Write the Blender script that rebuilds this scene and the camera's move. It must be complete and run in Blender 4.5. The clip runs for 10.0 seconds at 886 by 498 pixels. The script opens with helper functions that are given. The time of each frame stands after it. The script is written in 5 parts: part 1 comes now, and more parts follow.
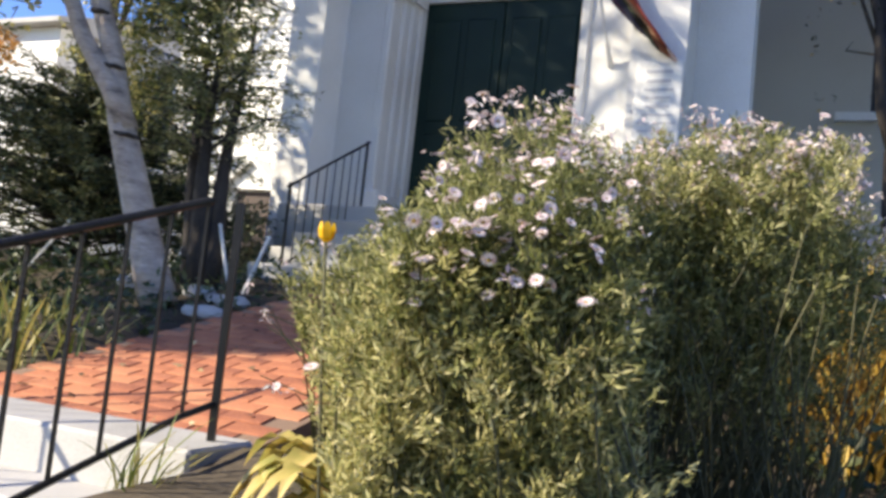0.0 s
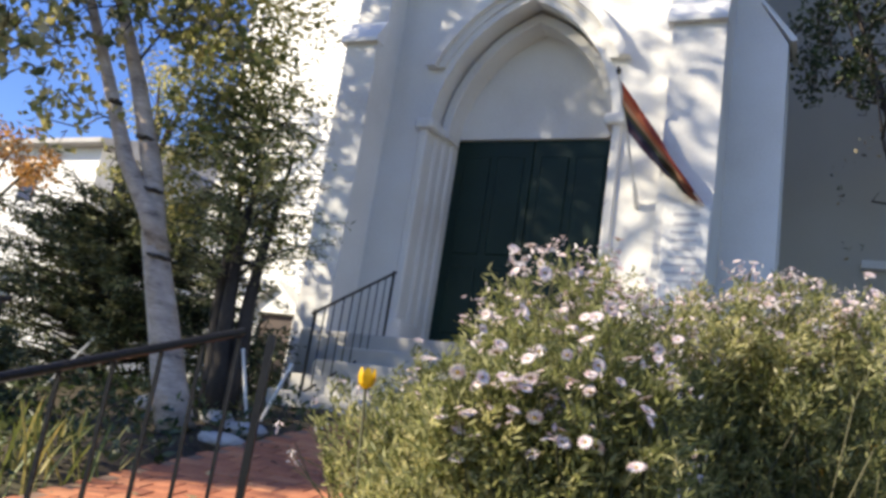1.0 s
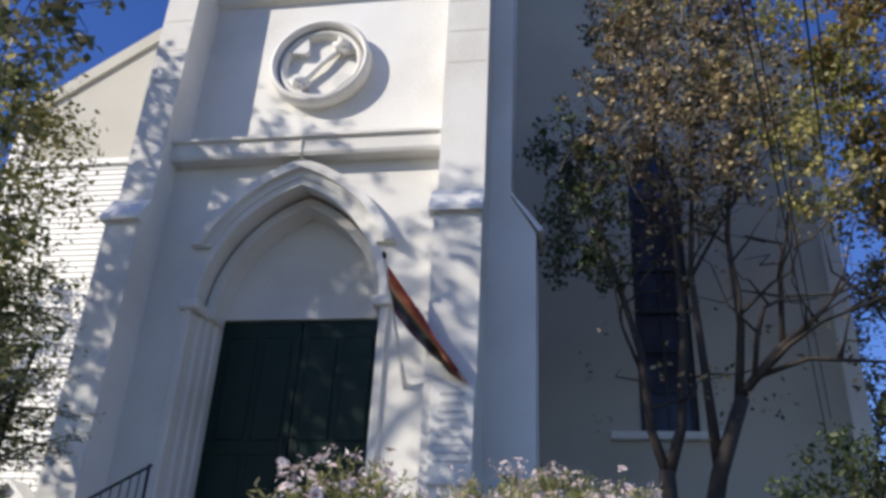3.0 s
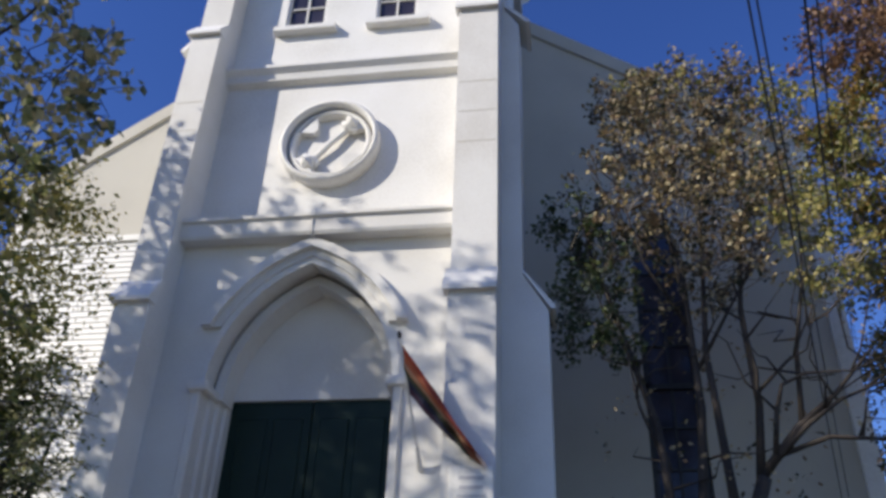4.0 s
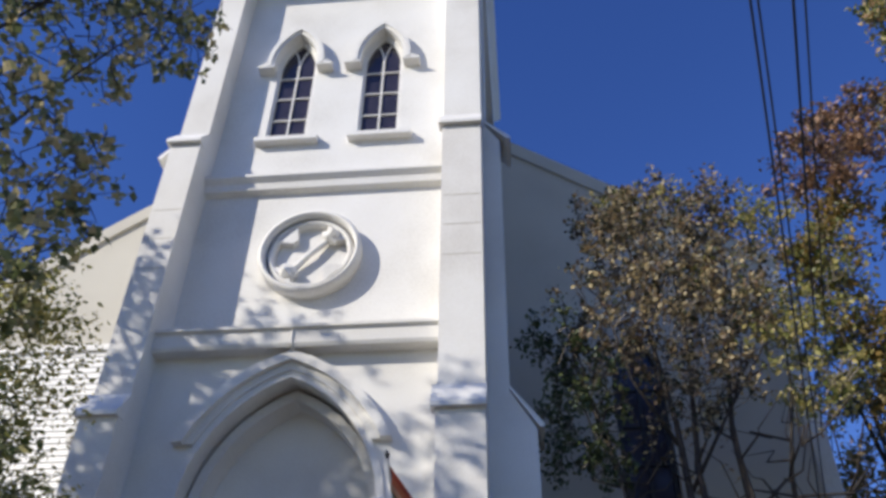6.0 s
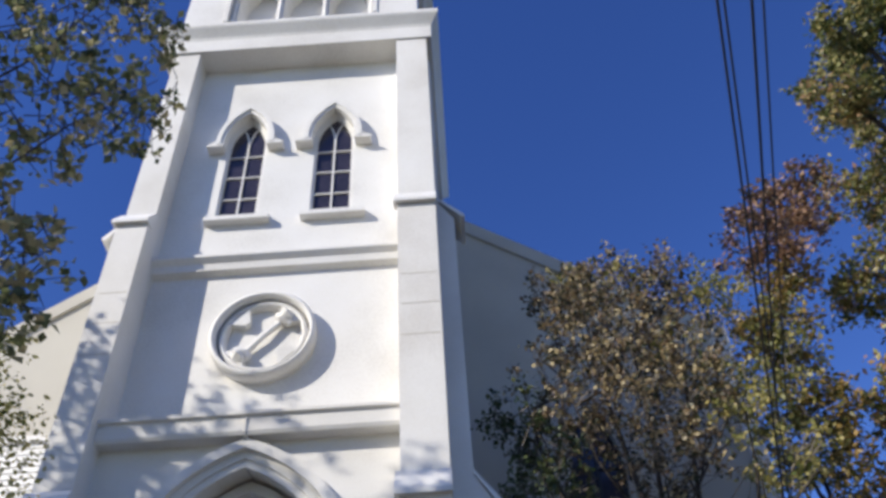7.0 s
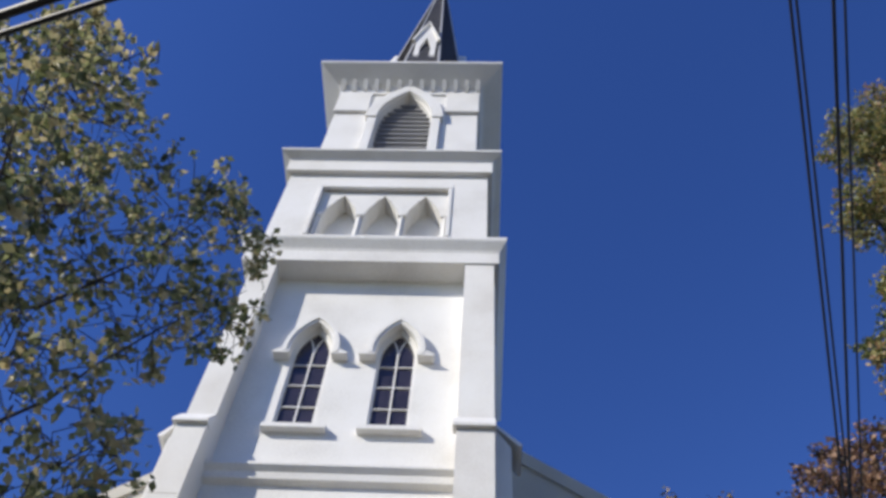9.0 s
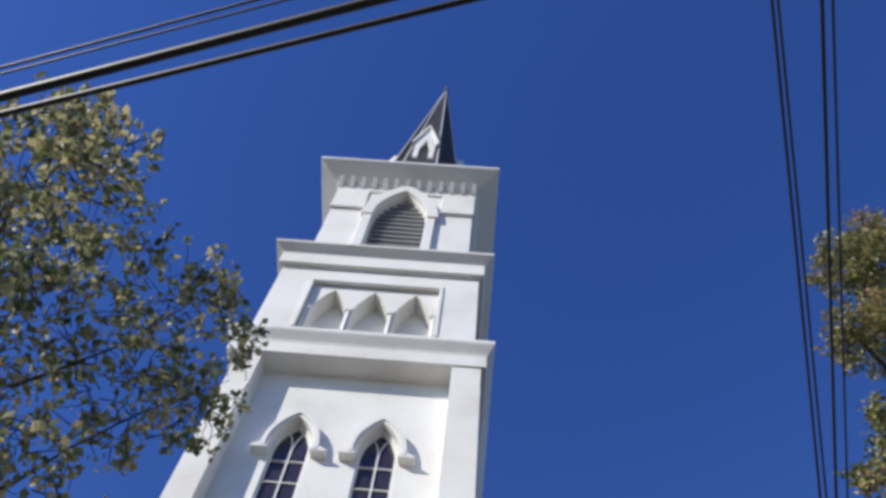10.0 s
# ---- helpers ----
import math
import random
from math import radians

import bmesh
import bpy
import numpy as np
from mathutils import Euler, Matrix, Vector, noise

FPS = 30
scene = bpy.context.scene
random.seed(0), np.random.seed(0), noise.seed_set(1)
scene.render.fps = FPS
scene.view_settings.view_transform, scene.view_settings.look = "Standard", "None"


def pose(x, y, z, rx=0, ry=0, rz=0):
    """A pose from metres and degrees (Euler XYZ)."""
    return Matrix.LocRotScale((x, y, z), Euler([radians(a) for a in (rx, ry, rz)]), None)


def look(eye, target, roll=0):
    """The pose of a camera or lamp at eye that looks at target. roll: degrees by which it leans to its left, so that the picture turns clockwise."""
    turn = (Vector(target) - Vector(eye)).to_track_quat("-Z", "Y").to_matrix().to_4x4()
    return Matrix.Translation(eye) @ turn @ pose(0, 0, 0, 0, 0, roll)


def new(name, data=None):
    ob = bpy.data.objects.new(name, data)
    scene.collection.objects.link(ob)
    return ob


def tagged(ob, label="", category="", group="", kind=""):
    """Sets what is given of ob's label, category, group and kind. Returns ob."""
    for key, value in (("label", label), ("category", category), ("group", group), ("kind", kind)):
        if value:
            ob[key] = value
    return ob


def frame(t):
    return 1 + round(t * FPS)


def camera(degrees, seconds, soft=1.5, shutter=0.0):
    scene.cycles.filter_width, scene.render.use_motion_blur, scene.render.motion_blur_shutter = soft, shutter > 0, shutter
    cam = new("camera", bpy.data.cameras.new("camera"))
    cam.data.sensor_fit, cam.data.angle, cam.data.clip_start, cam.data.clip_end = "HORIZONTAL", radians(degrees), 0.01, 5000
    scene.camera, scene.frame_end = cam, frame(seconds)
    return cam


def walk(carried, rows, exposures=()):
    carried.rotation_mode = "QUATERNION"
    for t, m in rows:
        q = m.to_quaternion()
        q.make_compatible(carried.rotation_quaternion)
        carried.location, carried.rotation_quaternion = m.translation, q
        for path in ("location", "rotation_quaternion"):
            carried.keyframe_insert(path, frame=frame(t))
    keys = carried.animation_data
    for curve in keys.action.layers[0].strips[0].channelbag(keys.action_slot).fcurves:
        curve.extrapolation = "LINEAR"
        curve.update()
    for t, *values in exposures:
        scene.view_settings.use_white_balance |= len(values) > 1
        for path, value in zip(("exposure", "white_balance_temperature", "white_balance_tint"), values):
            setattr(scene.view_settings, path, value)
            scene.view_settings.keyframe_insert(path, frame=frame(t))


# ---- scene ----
cam = camera(55.2, 10.0, soft=3.3)
PATH = [
    (0, (3.275, -8.308, 1.576), (2.495, -6.475, 1.753), 6.1),
    (0.5, (3.247, -8.321, 1.593), (2.398, -6.539, 1.914), 8.5),
    (1, (3.223, -8.311, 1.61), (2.385, -6.556, 2.077), 8.9),
    (1.5, (3.214, -8.312, 1.624), (2.428, -6.572, 2.22), 7.9),
    (2, (3.232, -8.318, 1.641), (2.646, -6.537, 2.337), 5.9),
    (2.5, (3.26, -8.306, 1.662), (2.884, -6.516, 2.473), 4.5),
    (4, (2.96, -8.386, 1.768), (2.669, -6.706, 2.814), 2.4),
    (4.5, (2.829, -8.317, 1.839), (2.581, -6.676, 2.957), 1.1),
    (5, (2.757, -8.247, 1.858), (2.555, -6.618, 3.0), 1.4),
    (6.5, (2.433, -8.305, 1.921), (2.336, -6.823, 3.26), -0.9),
    (7, (2.312, -8.22, 2.012), (2.303, -6.786, 3.406), -3.6),
    (7.5, (2.138, -8.276, 2.017), (2.058, -6.89, 3.457), -1.2),
    (8, (2.01, -8.377, 2.004), (1.868, -7.11, 3.544), 2.5),
    (8.5, (1.993, -8.425, 2.002), (1.877, -7.275, 3.634), 3.9),
    (9, (2.0, -8.435, 2.032), (1.906, -7.391, 3.735), 5.4),
    (9.5, (2.022, -8.432, 2.033), (1.931, -7.493, 3.797), 7.6),
    (10, (1.986, -8.431, 2.045), (1.906, -7.595, 3.86), 9.0),
]
EXPOSURES = [(0, 1.02, 7650, 7), (1, 0.86, 7700, 7), (1.5, 0.64, 7500, 8), (2, 0.40, 7300, 9), (2.5, 0.22, 6950, 9), (5, 0.10, 6850, 9), (7.0, 0.17, 6750, 9), (8.0, 0.10, 6750, 9), (10, 0.11, 6600, 8)]
walk(cam, [(t, look(eye, target, roll)) for t, eye, target, roll in PATH], EXPOSURES)

# ---- world, sun, exposure ----
SUN_WAY = Vector((0.96, 0.70, -0.66)).normalized()
world = bpy.data.worlds.new("sky")
scene.world = world
world.use_nodes = True
wn = world.node_tree
sky = wn.nodes.new("ShaderNodeTexSky")
sky.sky_type = "NISHITA"
sky.sun_disc = False
sky.sun_elevation = math.asin(-SUN_WAY.z)
sky.sun_rotation = math.atan2(-SUN_WAY.x, -SUN_WAY.y)
sky.altitude = 100
sky.air_density = 1.0
sky.dust_density = 0.1
sky.ozone_density = 4.0
wn.nodes["Background"].inputs[1].default_value = 0.15
deep = wn.nodes.new("ShaderNodeHueSaturation")
deep.inputs["Saturation"].default_value = 1.22
deep.inputs["Hue"].default_value = 0.522
wn.links.new(sky.outputs[0], deep.inputs["Color"])
wn.links.new(deep.outputs[0], wn.nodes["Background"].inputs[0])
lamp = bpy.data.lights.new("sun", "SUN")
lamp.energy = 4.4
lamp.angle = radians(0.55)
lamp.color = (1.0, 0.95, 0.87)
sun = new("sun", lamp)
sun.matrix_world = Matrix.Translation((-30, -25, 30)) @ SUN_WAY.to_track_quat("-Z", "Y").to_matrix().to_4x4()


# ---- materials ----
def board_joints(mat, pitch, strength):
    """Faint level joints of flush boarding as fine relief."""
    t = mat.node_tree
    b = t.nodes["Principled BSDF"]
    co = t.nodes.new("ShaderNodeTexCoord")
    wave = t.nodes.new("ShaderNodeTexWave")
    wave.bands_direction = "Z"
    wave.wave_profile = "SAW"
    wave.inputs["Scale"].default_value = 1 / pitch * 0.314
    wave.inputs["Distortion"].default_value = 0.15
    t.links.new(co.outputs["Object"], wave.inputs["Vector"])
    bp = t.nodes.new("ShaderNodeBump")
    bp.inputs["Strength"].default_value = strength
    bp.inputs["Distance"].default_value = 0.01
    t.links.new(wave.outputs["Fac"], bp.inputs["Height"])
    old = b.inputs["Normal"].links[0].from_socket
    t.links.new(old, bp.inputs["Normal"])
    t.links.new(bp.outputs[0], b.inputs["Normal"])


def material(name, rough=0.6, metal=0.0):
    m = bpy.data.materials.new(name)
    m.use_nodes = True
    b = m.node_tree.nodes["Principled BSDF"]
    b.inputs["Roughness"].default_value = rough
    b.inputs["Metallic"].default_value = metal
    return m, m.node_tree, b


def tinted(name, colours, scale, fine=40.0, rough=0.6, bump=0.2, metal=0.0, per_object=0.0, per_island=0.0, dist=0.01, through_light=0.0, stretch=None):
    """Two scales of noise mix the colours; a fine noise gives relief."""
    m, t, b = material(name, rough, metal)
    co = t.nodes.new("ShaderNodeTexCoord")
    big = t.nodes.new("ShaderNodeTexNoise")
    big.inputs["Scale"].default_value = scale
    big.inputs["Detail"].default_value = 6
    small = t.nodes.new("ShaderNodeTexNoise")
    small.inputs["Scale"].default_value = fine
    small.inputs["Detail"].default_value = 4
    where = co.outputs["Object"]
    if stretch:
        mp = t.nodes.new("ShaderNodeMapping")
        mp.inputs["Scale"].default_value = stretch
        t.links.new(where, mp.inputs["Vector"])
        where = mp.outputs[0]
    for n in (big, small):
        t.links.new(where, n.inputs["Vector"])
    mixf = t.nodes.new("ShaderNodeMath")
    mixf.operation = "MULTIPLY_ADD"
    mixf.inputs[1].default_value = 0.35
    t.links.new(small.outputs[0], mixf.inputs[0])
    part_big = t.nodes.new("ShaderNodeMath")
    part_big.operation = "MULTIPLY"
    part_big.inputs[1].default_value = 0.65
    t.links.new(big.outputs[0], part_big.inputs[0])
    t.links.new(part_big.outputs[0], mixf.inputs[2])
    last = mixf.outputs[0]
    for amount, node, socket in ((per_object, "ShaderNodeObjectInfo", "Random"), (per_island, "ShaderNodeNewGeometry", "Random Per Island")):
        if amount:
            info = t.nodes.new(node)
            add = t.nodes.new("ShaderNodeMath")
            add.operation = "MULTIPLY_ADD"
            add.inputs[1].default_value = amount
            t.links.new(info.outputs[socket], add.inputs[0])
            sub = t.nodes.new("ShaderNodeMath")
            sub.operation = "SUBTRACT"
            sub.inputs[1].default_value = amount / 2
            t.links.new(last, sub.inputs[0])
            t.links.new(sub.outputs[0], add.inputs[2])
            last = add.outputs[0]
    ramp = t.nodes.new("ShaderNodeValToRGB")
    els = ramp.color_ramp.elements
    while len(els) < len(colours):
        els.new(0.5)
    for i, c in enumerate(colours):
        els[i].position = 0.3 + 0.4 * i / max(1, len(colours) - 1)
        els[i].color = (*c, 1)
    t.links.new(last, ramp.inputs[0])
    t.links.new(ramp.outputs[0], b.inputs["Base Color"])
    if bump:
        bp = t.nodes.new("ShaderNodeBump")
        bp.inputs["Strength"].default_value = bump
        bp.inputs["Distance"].default_value = dist
        t.links.new(small.outputs[0], bp.inputs["Height"])
        t.links.new(bp.outputs[0], b.inputs["Normal"])
    if through_light:
        b.inputs["Subsurface Weight"].default_value = 0.0
        tr = t.nodes.new("ShaderNodeBsdfTranslucent")
        mx = t.nodes.new("ShaderNodeMixShader")
        mx.inputs[0].default_value = through_light
        t.links.new(ramp.outputs[0], tr.inputs[0])
        t.links.new(b.outputs[0], mx.inputs[1])
        t.links.new(tr.outputs[0], mx.inputs[2])
        t.links.new(mx.outputs[0], t.nodes["Material Output"].inputs[0])
    return m


WHITE = tinted("white_paint", [(0.62, 0.60, 0.56), (0.77, 0.755, 0.72), (0.83, 0.82, 0.80)], 0.9, 30, 0.55, 0.15)
STUCCO = tinted("old_white_paint", [(0.60, 0.57, 0.52), (0.74, 0.72, 0.68), (0.82, 0.81, 0.78)], 0.9, 55, 0.75, 0.25)
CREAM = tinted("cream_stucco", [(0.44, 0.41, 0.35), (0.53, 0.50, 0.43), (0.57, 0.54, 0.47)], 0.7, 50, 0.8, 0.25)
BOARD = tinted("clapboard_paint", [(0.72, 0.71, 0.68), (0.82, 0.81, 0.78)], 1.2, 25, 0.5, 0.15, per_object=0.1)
board_joints(WHITE, 0.20, 0.12)
board_joints(STUCCO, 0.20, 0.12)
DOORGREEN = tinted("dark_green_paint", [(0.003, 0.017, 0.012), (0.007, 0.028, 0.020)], 2.0, 40, 0.5, 0.1)
DOORGREEN.node_tree.nodes["Principled BSDF"].inputs["Specular IOR Level"].default_value = 0.3
GLASS = tinted("dark_glass", [(0.022, 0.021, 0.032), (0.05, 0.044, 0.062)], 3.0, 10, 0.12, 0.05)
# dark sash paint, also the near-black that stands for shade behind louvres
DARK_SASH_VOID = tinted("dark_sash_and_void", [(0.012, 0.013, 0.016), (0.022, 0.024, 0.028)], 2.0, 30, 0.5, 0.1)
SLATE = tinted("slate", [(0.035, 0.035, 0.04), (0.09, 0.085, 0.085)], 3.0, 30, 0.6, 0.3, per_object=0.25, per_island=0.3)
ROOFING = tinted("roof_shingle", [(0.05, 0.05, 0.052), (0.10, 0.10, 0.10)], 2.0, 40, 0.85, 0.4)
IRON = tinted("black_iron", [(0.012, 0.011, 0.011), (0.03, 0.026, 0.022)], 6.0, 80, 0.45, 0.2, metal=0.3)
GRANITE = tinted("granite", [(0.34, 0.32, 0.29), (0.48, 0.46, 0.43), (0.56, 0.54, 0.51)], 2.0, 120, 0.8, 0.3)
BRICK = tinted("brick", [(0.30, 0.10, 0.055), (0.49, 0.175, 0.085), (0.56, 0.24, 0.12)], 4.0, 60, 0.85, 0.4, per_object=0.35)
JOINT = tinted("sand_joint", [(0.20, 0.125, 0.085), (0.31, 0.20, 0.135)], 4.0, 90, 0.95, 0.4)
SOIL = tinted("soil", [(0.03, 0.022, 0.015), (0.075, 0.055, 0.035), (0.09, 0.085, 0.04)], 1.2, 30, 0.95, 0.6, dist=0.03)
ASPHALT = tinted("pavement_concrete", [(0.25, 0.24, 0.22), (0.34, 0.33, 0.31)], 1.5, 60, 0.9, 0.3)
BIRCH = tinted("birch_bark", [(0.10, 0.08, 0.07), (0.38, 0.30, 0.24), (0.52, 0.42, 0.34), (0.68, 0.58, 0.49)], 2.2, 12, 0.75, 0.7, stretch=(1.6, 1.6, 5.0), dist=0.02)
BARK = tinted("dark_bark", [(0.022, 0.018, 0.015), (0.07, 0.055, 0.045)], 4.0, 40, 0.9, 0.6)
TWIG = tinted("grey_twig_bark", [(0.10, 0.085, 0.07), (0.22, 0.19, 0.16)], 4.0, 40, 0.85, 0.4)
LEAF_BIRCH = tinted("birch_leaf", [(0.10, 0.125, 0.055), (0.28, 0.30, 0.14), (0.52, 0.44, 0.24)], 0.6, 5, 0.45, 0, per_island=0.5, through_light=0.5)
LEAF_RUSSET = tinted("russet_leaf", [(0.09, 0.07, 0.045), (0.27, 0.15, 0.09), (0.46, 0.29, 0.18)], 0.6, 5, 0.45, 0, per_island=0.5, through_light=0.3)
LEAF_GOLD = tinted("golden_leaf", [(0.09, 0.10, 0.03), (0.26, 0.19, 0.06), (0.42, 0.27, 0.09)], 0.6, 5, 0.45, 0, per_island=0.5, through_light=0.35)
LEAF_YELLOW = tinted("yellowing_leaf", [(0.14, 0.17, 0.05), (0.38, 0.37, 0.12), (0.62, 0.52, 0.20)], 0.8, 6, 0.45, 0, per_island=0.5, through_light=0.5)
LEAF_ORANGE = tinted("orange_leaf", [(0.22, 0.14, 0.04), (0.50, 0.24, 0.06), (0.62, 0.32, 0.10)], 0.8, 6, 0.45, 0, per_island=0.5, through_light=0.35)
LEAF_TREE = tinted("autumn_leaf", [(0.04, 0.05, 0.028), (0.12, 0.095, 0.055), (0.27, 0.18, 0.11), (0.58, 0.47, 0.26)], 0.5, 5, 0.45, 0, per_island=0.55, through_light=0.35)
LEAF_MAPLE = tinted("maple_leaf", [(0.05, 0.08, 0.025), (0.18, 0.20, 0.06), (0.42, 0.37, 0.13), (0.42, 0.24, 0.12)], 0.35, 4, 0.45, 0, per_island=0.35, through_light=0.35)
NEEDLE = tinted("evergreen_spray", [(0.09, 0.115, 0.045), (0.26, 0.275, 0.12), (0.48, 0.45, 0.23)], 1.0, 8, 0.6, 0, per_island=0.5, through_light=0.4)
NEEDLE_DARK = tinted("dark_needle_spray", [(0.03, 0.045, 0.02), (0.09, 0.115, 0.05), (0.21, 0.21, 0.10)], 1.0, 8, 0.6, 0, per_island=0.5, through_light=0.15)
LEAF_DARK = tinted("dark_shrub_leaf", [(0.025, 0.045, 0.015), (0.06, 0.09, 0.03), (0.13, 0.15, 0.06)], 0.8, 6, 0.45, 0, per_island=0.5, through_light=0.25)
ASTER = tinted("aster_leaf", [(0.11, 0.125, 0.04), (0.28, 0.29, 0.10), (0.52, 0.49, 0.23)], 2.0, 12, 0.5, 0, per_island=0.45, through_light=0.5)
# yellowed aster leaf, brightened so its colour carries the sunlight low on the bush
ASTER_PALE_LIT = tinted("pale_sunlit_aster_leaf", [(0.34, 0.33, 0.12), (0.60, 0.55, 0.24), (0.78, 0.69, 0.37)], 2.0, 12, 0.5, 0, per_island=0.45, through_light=0.5)
ASTER_STEM = tinted("aster_stem", [(0.05, 0.045, 0.02), (0.10, 0.095, 0.04)], 3.0, 30, 0.7, 0.1)
PETAL = tinted("pale_pink_petal", [(0.68, 0.50, 0.50), (0.81, 0.68, 0.67), (0.88, 0.81, 0.79)], 4.0, 30, 0.5, 0, per_island=0.5, through_light=0.3)
FLOWEREYE = tinted("flower_eye", [(0.25, 0.14, 0.04), (0.42, 0.28, 0.07)], 6.0, 60, 0.8, 0.3)
YELLOW = tinted("yellow_petal", [(0.75, 0.42, 0.01), (0.85, 0.56, 0.02)], 6.0, 40, 0.5, 0, through_light=0.3)
GOLDEN_BLADE = tinted("golden_leaf", [(0.30, 0.17, 0.03), (0.52, 0.33, 0.06), (0.66, 0.48, 0.14)], 2.0, 10, 0.5, 0, per_island=0.5, through_light=0.3)
BLADE = tinted("long_leaf", [(0.10, 0.14, 0.03), (0.26, 0.29, 0.08), (0.48, 0.40, 0.13)], 2.0, 10, 0.5, 0, per_island=0.5, through_light=0.3)
HOSTA = tinted("hosta_leaf", [(0.30, 0.33, 0.08), (0.58, 0.46, 0.15), (0.72, 0.50, 0.22)], 5.0, 20, 0.5, 0, per_island=0.5, through_light=0.3)
WIRE = tinted("black_cable", [(0.010, 0.010, 0.012), (0.02, 0.02, 0.022)], 3.0, 20, 0.5, 0.05)
BROWN = tinted("brown_stain", [(0.035, 0.018, 0.012), (0.07, 0.035, 0.022)], 3.0, 30, 0.6, 0.2)
LOUVRE = tinted("grey_louvre_paint", [(0.36, 0.36, 0.37), (0.48, 0.48, 0.49)], 3.0, 30, 0.6, 0.1)
SIGNINK = tinted("sign_ink", [(0.46, 0.45, 0.46), (0.56, 0.55, 0.56)], 3.0, 30, 0.6, 0.05)


# ---- mesh helpers ----
def link(name, bm, mat, parent=None, label="", smooth=False):
    me = bpy.data.meshes.new(name)
    bmesh.ops.recalc_face_normals(bm, faces=bm.faces)
    bm.to_mesh(me)
    bm.free()
    me.materials.append(mat)
    if smooth:
        for p in me.polygons:
            p.use_smooth = True
    ob = new(name, me)
    ob.parent = parent
    if label:
        ob["label"] = label
    return ob


part = link


def thing(name, label, category, at=(0, 0, 0), group="", kind=""):
    ob = new(name)
    ob.empty_display_size = 0.2
    ob.location = at
    return tagged(ob, label, category, group, kind)


def add_box(bm, x0, x1, y0, y1, z0, z1, bevel=0.0):
    vs = [bm.verts.new((x, y, z)) for x in (x0, x1) for y in (y0, y1) for z in (z0, z1)]
    fs = [bm.faces.new([vs[i] for i in q]) for q in ((0, 1, 3, 2), (4, 6, 7, 5), (0, 4, 5, 1), (2, 3, 7, 6), (0, 2, 6, 4), (1, 5, 7, 3))]
    if bevel:
        es = list({e for f in fs for e in f.edges})
        bmesh.ops.bevel(bm, geom=es, offset=bevel, segments=1, affect="EDGES")
    return bm


def box(x0, x1, y0, y1, z0, z1, bevel=0.0):
    return add_box(bmesh.new(), x0, x1, y0, y1, z0, z1, bevel)


def add_prism(bm, outline, y0, y1, axis="y"):
    """Extrudes an outline of (u, z) pairs along y (u is x) or along x (u is y)."""
    def at(u, z, d):
        return (u, d, z) if axis == "y" else (d, u, z)
    a = [bm.verts.new(at(u, z, y0)) for u, z in outline]
    b = [bm.verts.new(at(u, z, y1)) for u, z in outline]
    n = len(outline)
    bm.faces.new(a)
    bm.faces.new(b[::-1])
    for i in range(n):
        bm.faces.new((a[i], b[i], b[(i + 1) % n], a[(i + 1) % n]))
    return bm


def prism(outline, y0, y1, axis="y"):
    return add_prism(bmesh.new(), outline, y0, y1, axis)


def arc(cx, w, spring, apex, steps=10, out=0.0, low=None):
    """A pointed arch from its left foot over the apex to its right foot. out: offset outwards; low: the feet's height."""
    r = apex - spring
    c = (r * r - w * w) / (2 * w)
    rad = w + c + out
    z_low = spring if low is None else low
    a0 = math.asin(max(-1, min(1, (z_low - spring) / rad)))
    a1 = math.acos(max(-1, min(1, c / rad)))
    right = [(cx - c + rad * math.cos(a0 + (a1 - a0) * i / steps), spring + rad * math.sin(a0 + (a1 - a0) * i / steps)) for i in range(steps + 1)]
    left = [(2 * cx - x, z) for x, z in right]
    return left + right[::-1][1:]


def arch_band(cx, w, spring, apex, out0, out1, y0, y1, low=None, steps=12):
    inner, outer = arc(cx, w, spring, apex, steps, out0, low), arc(cx, w, spring, apex, steps, out1, low)
    bm = bmesh.new()
    rows = []
    for (a, b) in zip(inner, outer):
        rows.append([bm.verts.new((a[0], y0, a[1])), bm.verts.new((b[0], y0, b[1])), bm.verts.new((b[0], y1, b[1])), bm.verts.new((a[0], y1, a[1]))])
    for p, q in zip(rows, rows[1:]):
        for i in range(4):
            bm.faces.new((p[i], q[i], q[(i + 1) % 4], p[(i + 1) % 4]))
    bm.faces.new(rows[0])
    bm.faces.new(rows[-1][::-1])
    return bm


def add_tube(bm, points, radii, sides=6):
    """A tapered tube along points."""
    rings = []
    for i, p in enumerate(points):
        p = Vector(p)
        d = Vector(points[min(i + 1, len(points) - 1)]) - Vector(points[max(i - 1, 0)])
        d.normalize()
        u = d.cross(Vector((0.31, 0.87, 0.38))).normalized()
        v = d.cross(u)
        r = radii[i] if isinstance(radii, (list, tuple)) else radii
        rings.append([bm.verts.new(p + r * (math.cos(2 * math.pi * k / sides) * u + math.sin(2 * math.pi * k / sides) * v)) for k in range(sides)])
    for a, b in zip(rings, rings[1:]):
        for k in range(sides):
            bm.faces.new((a[k], a[(k + 1) % sides], b[(k + 1) % sides], b[k]))
    bm.faces.new(rings[0][::-1])
    bm.faces.new(rings[-1])
    return bm


def tube(points, radii, sides=6):
    return add_tube(bmesh.new(), points, radii, sides)


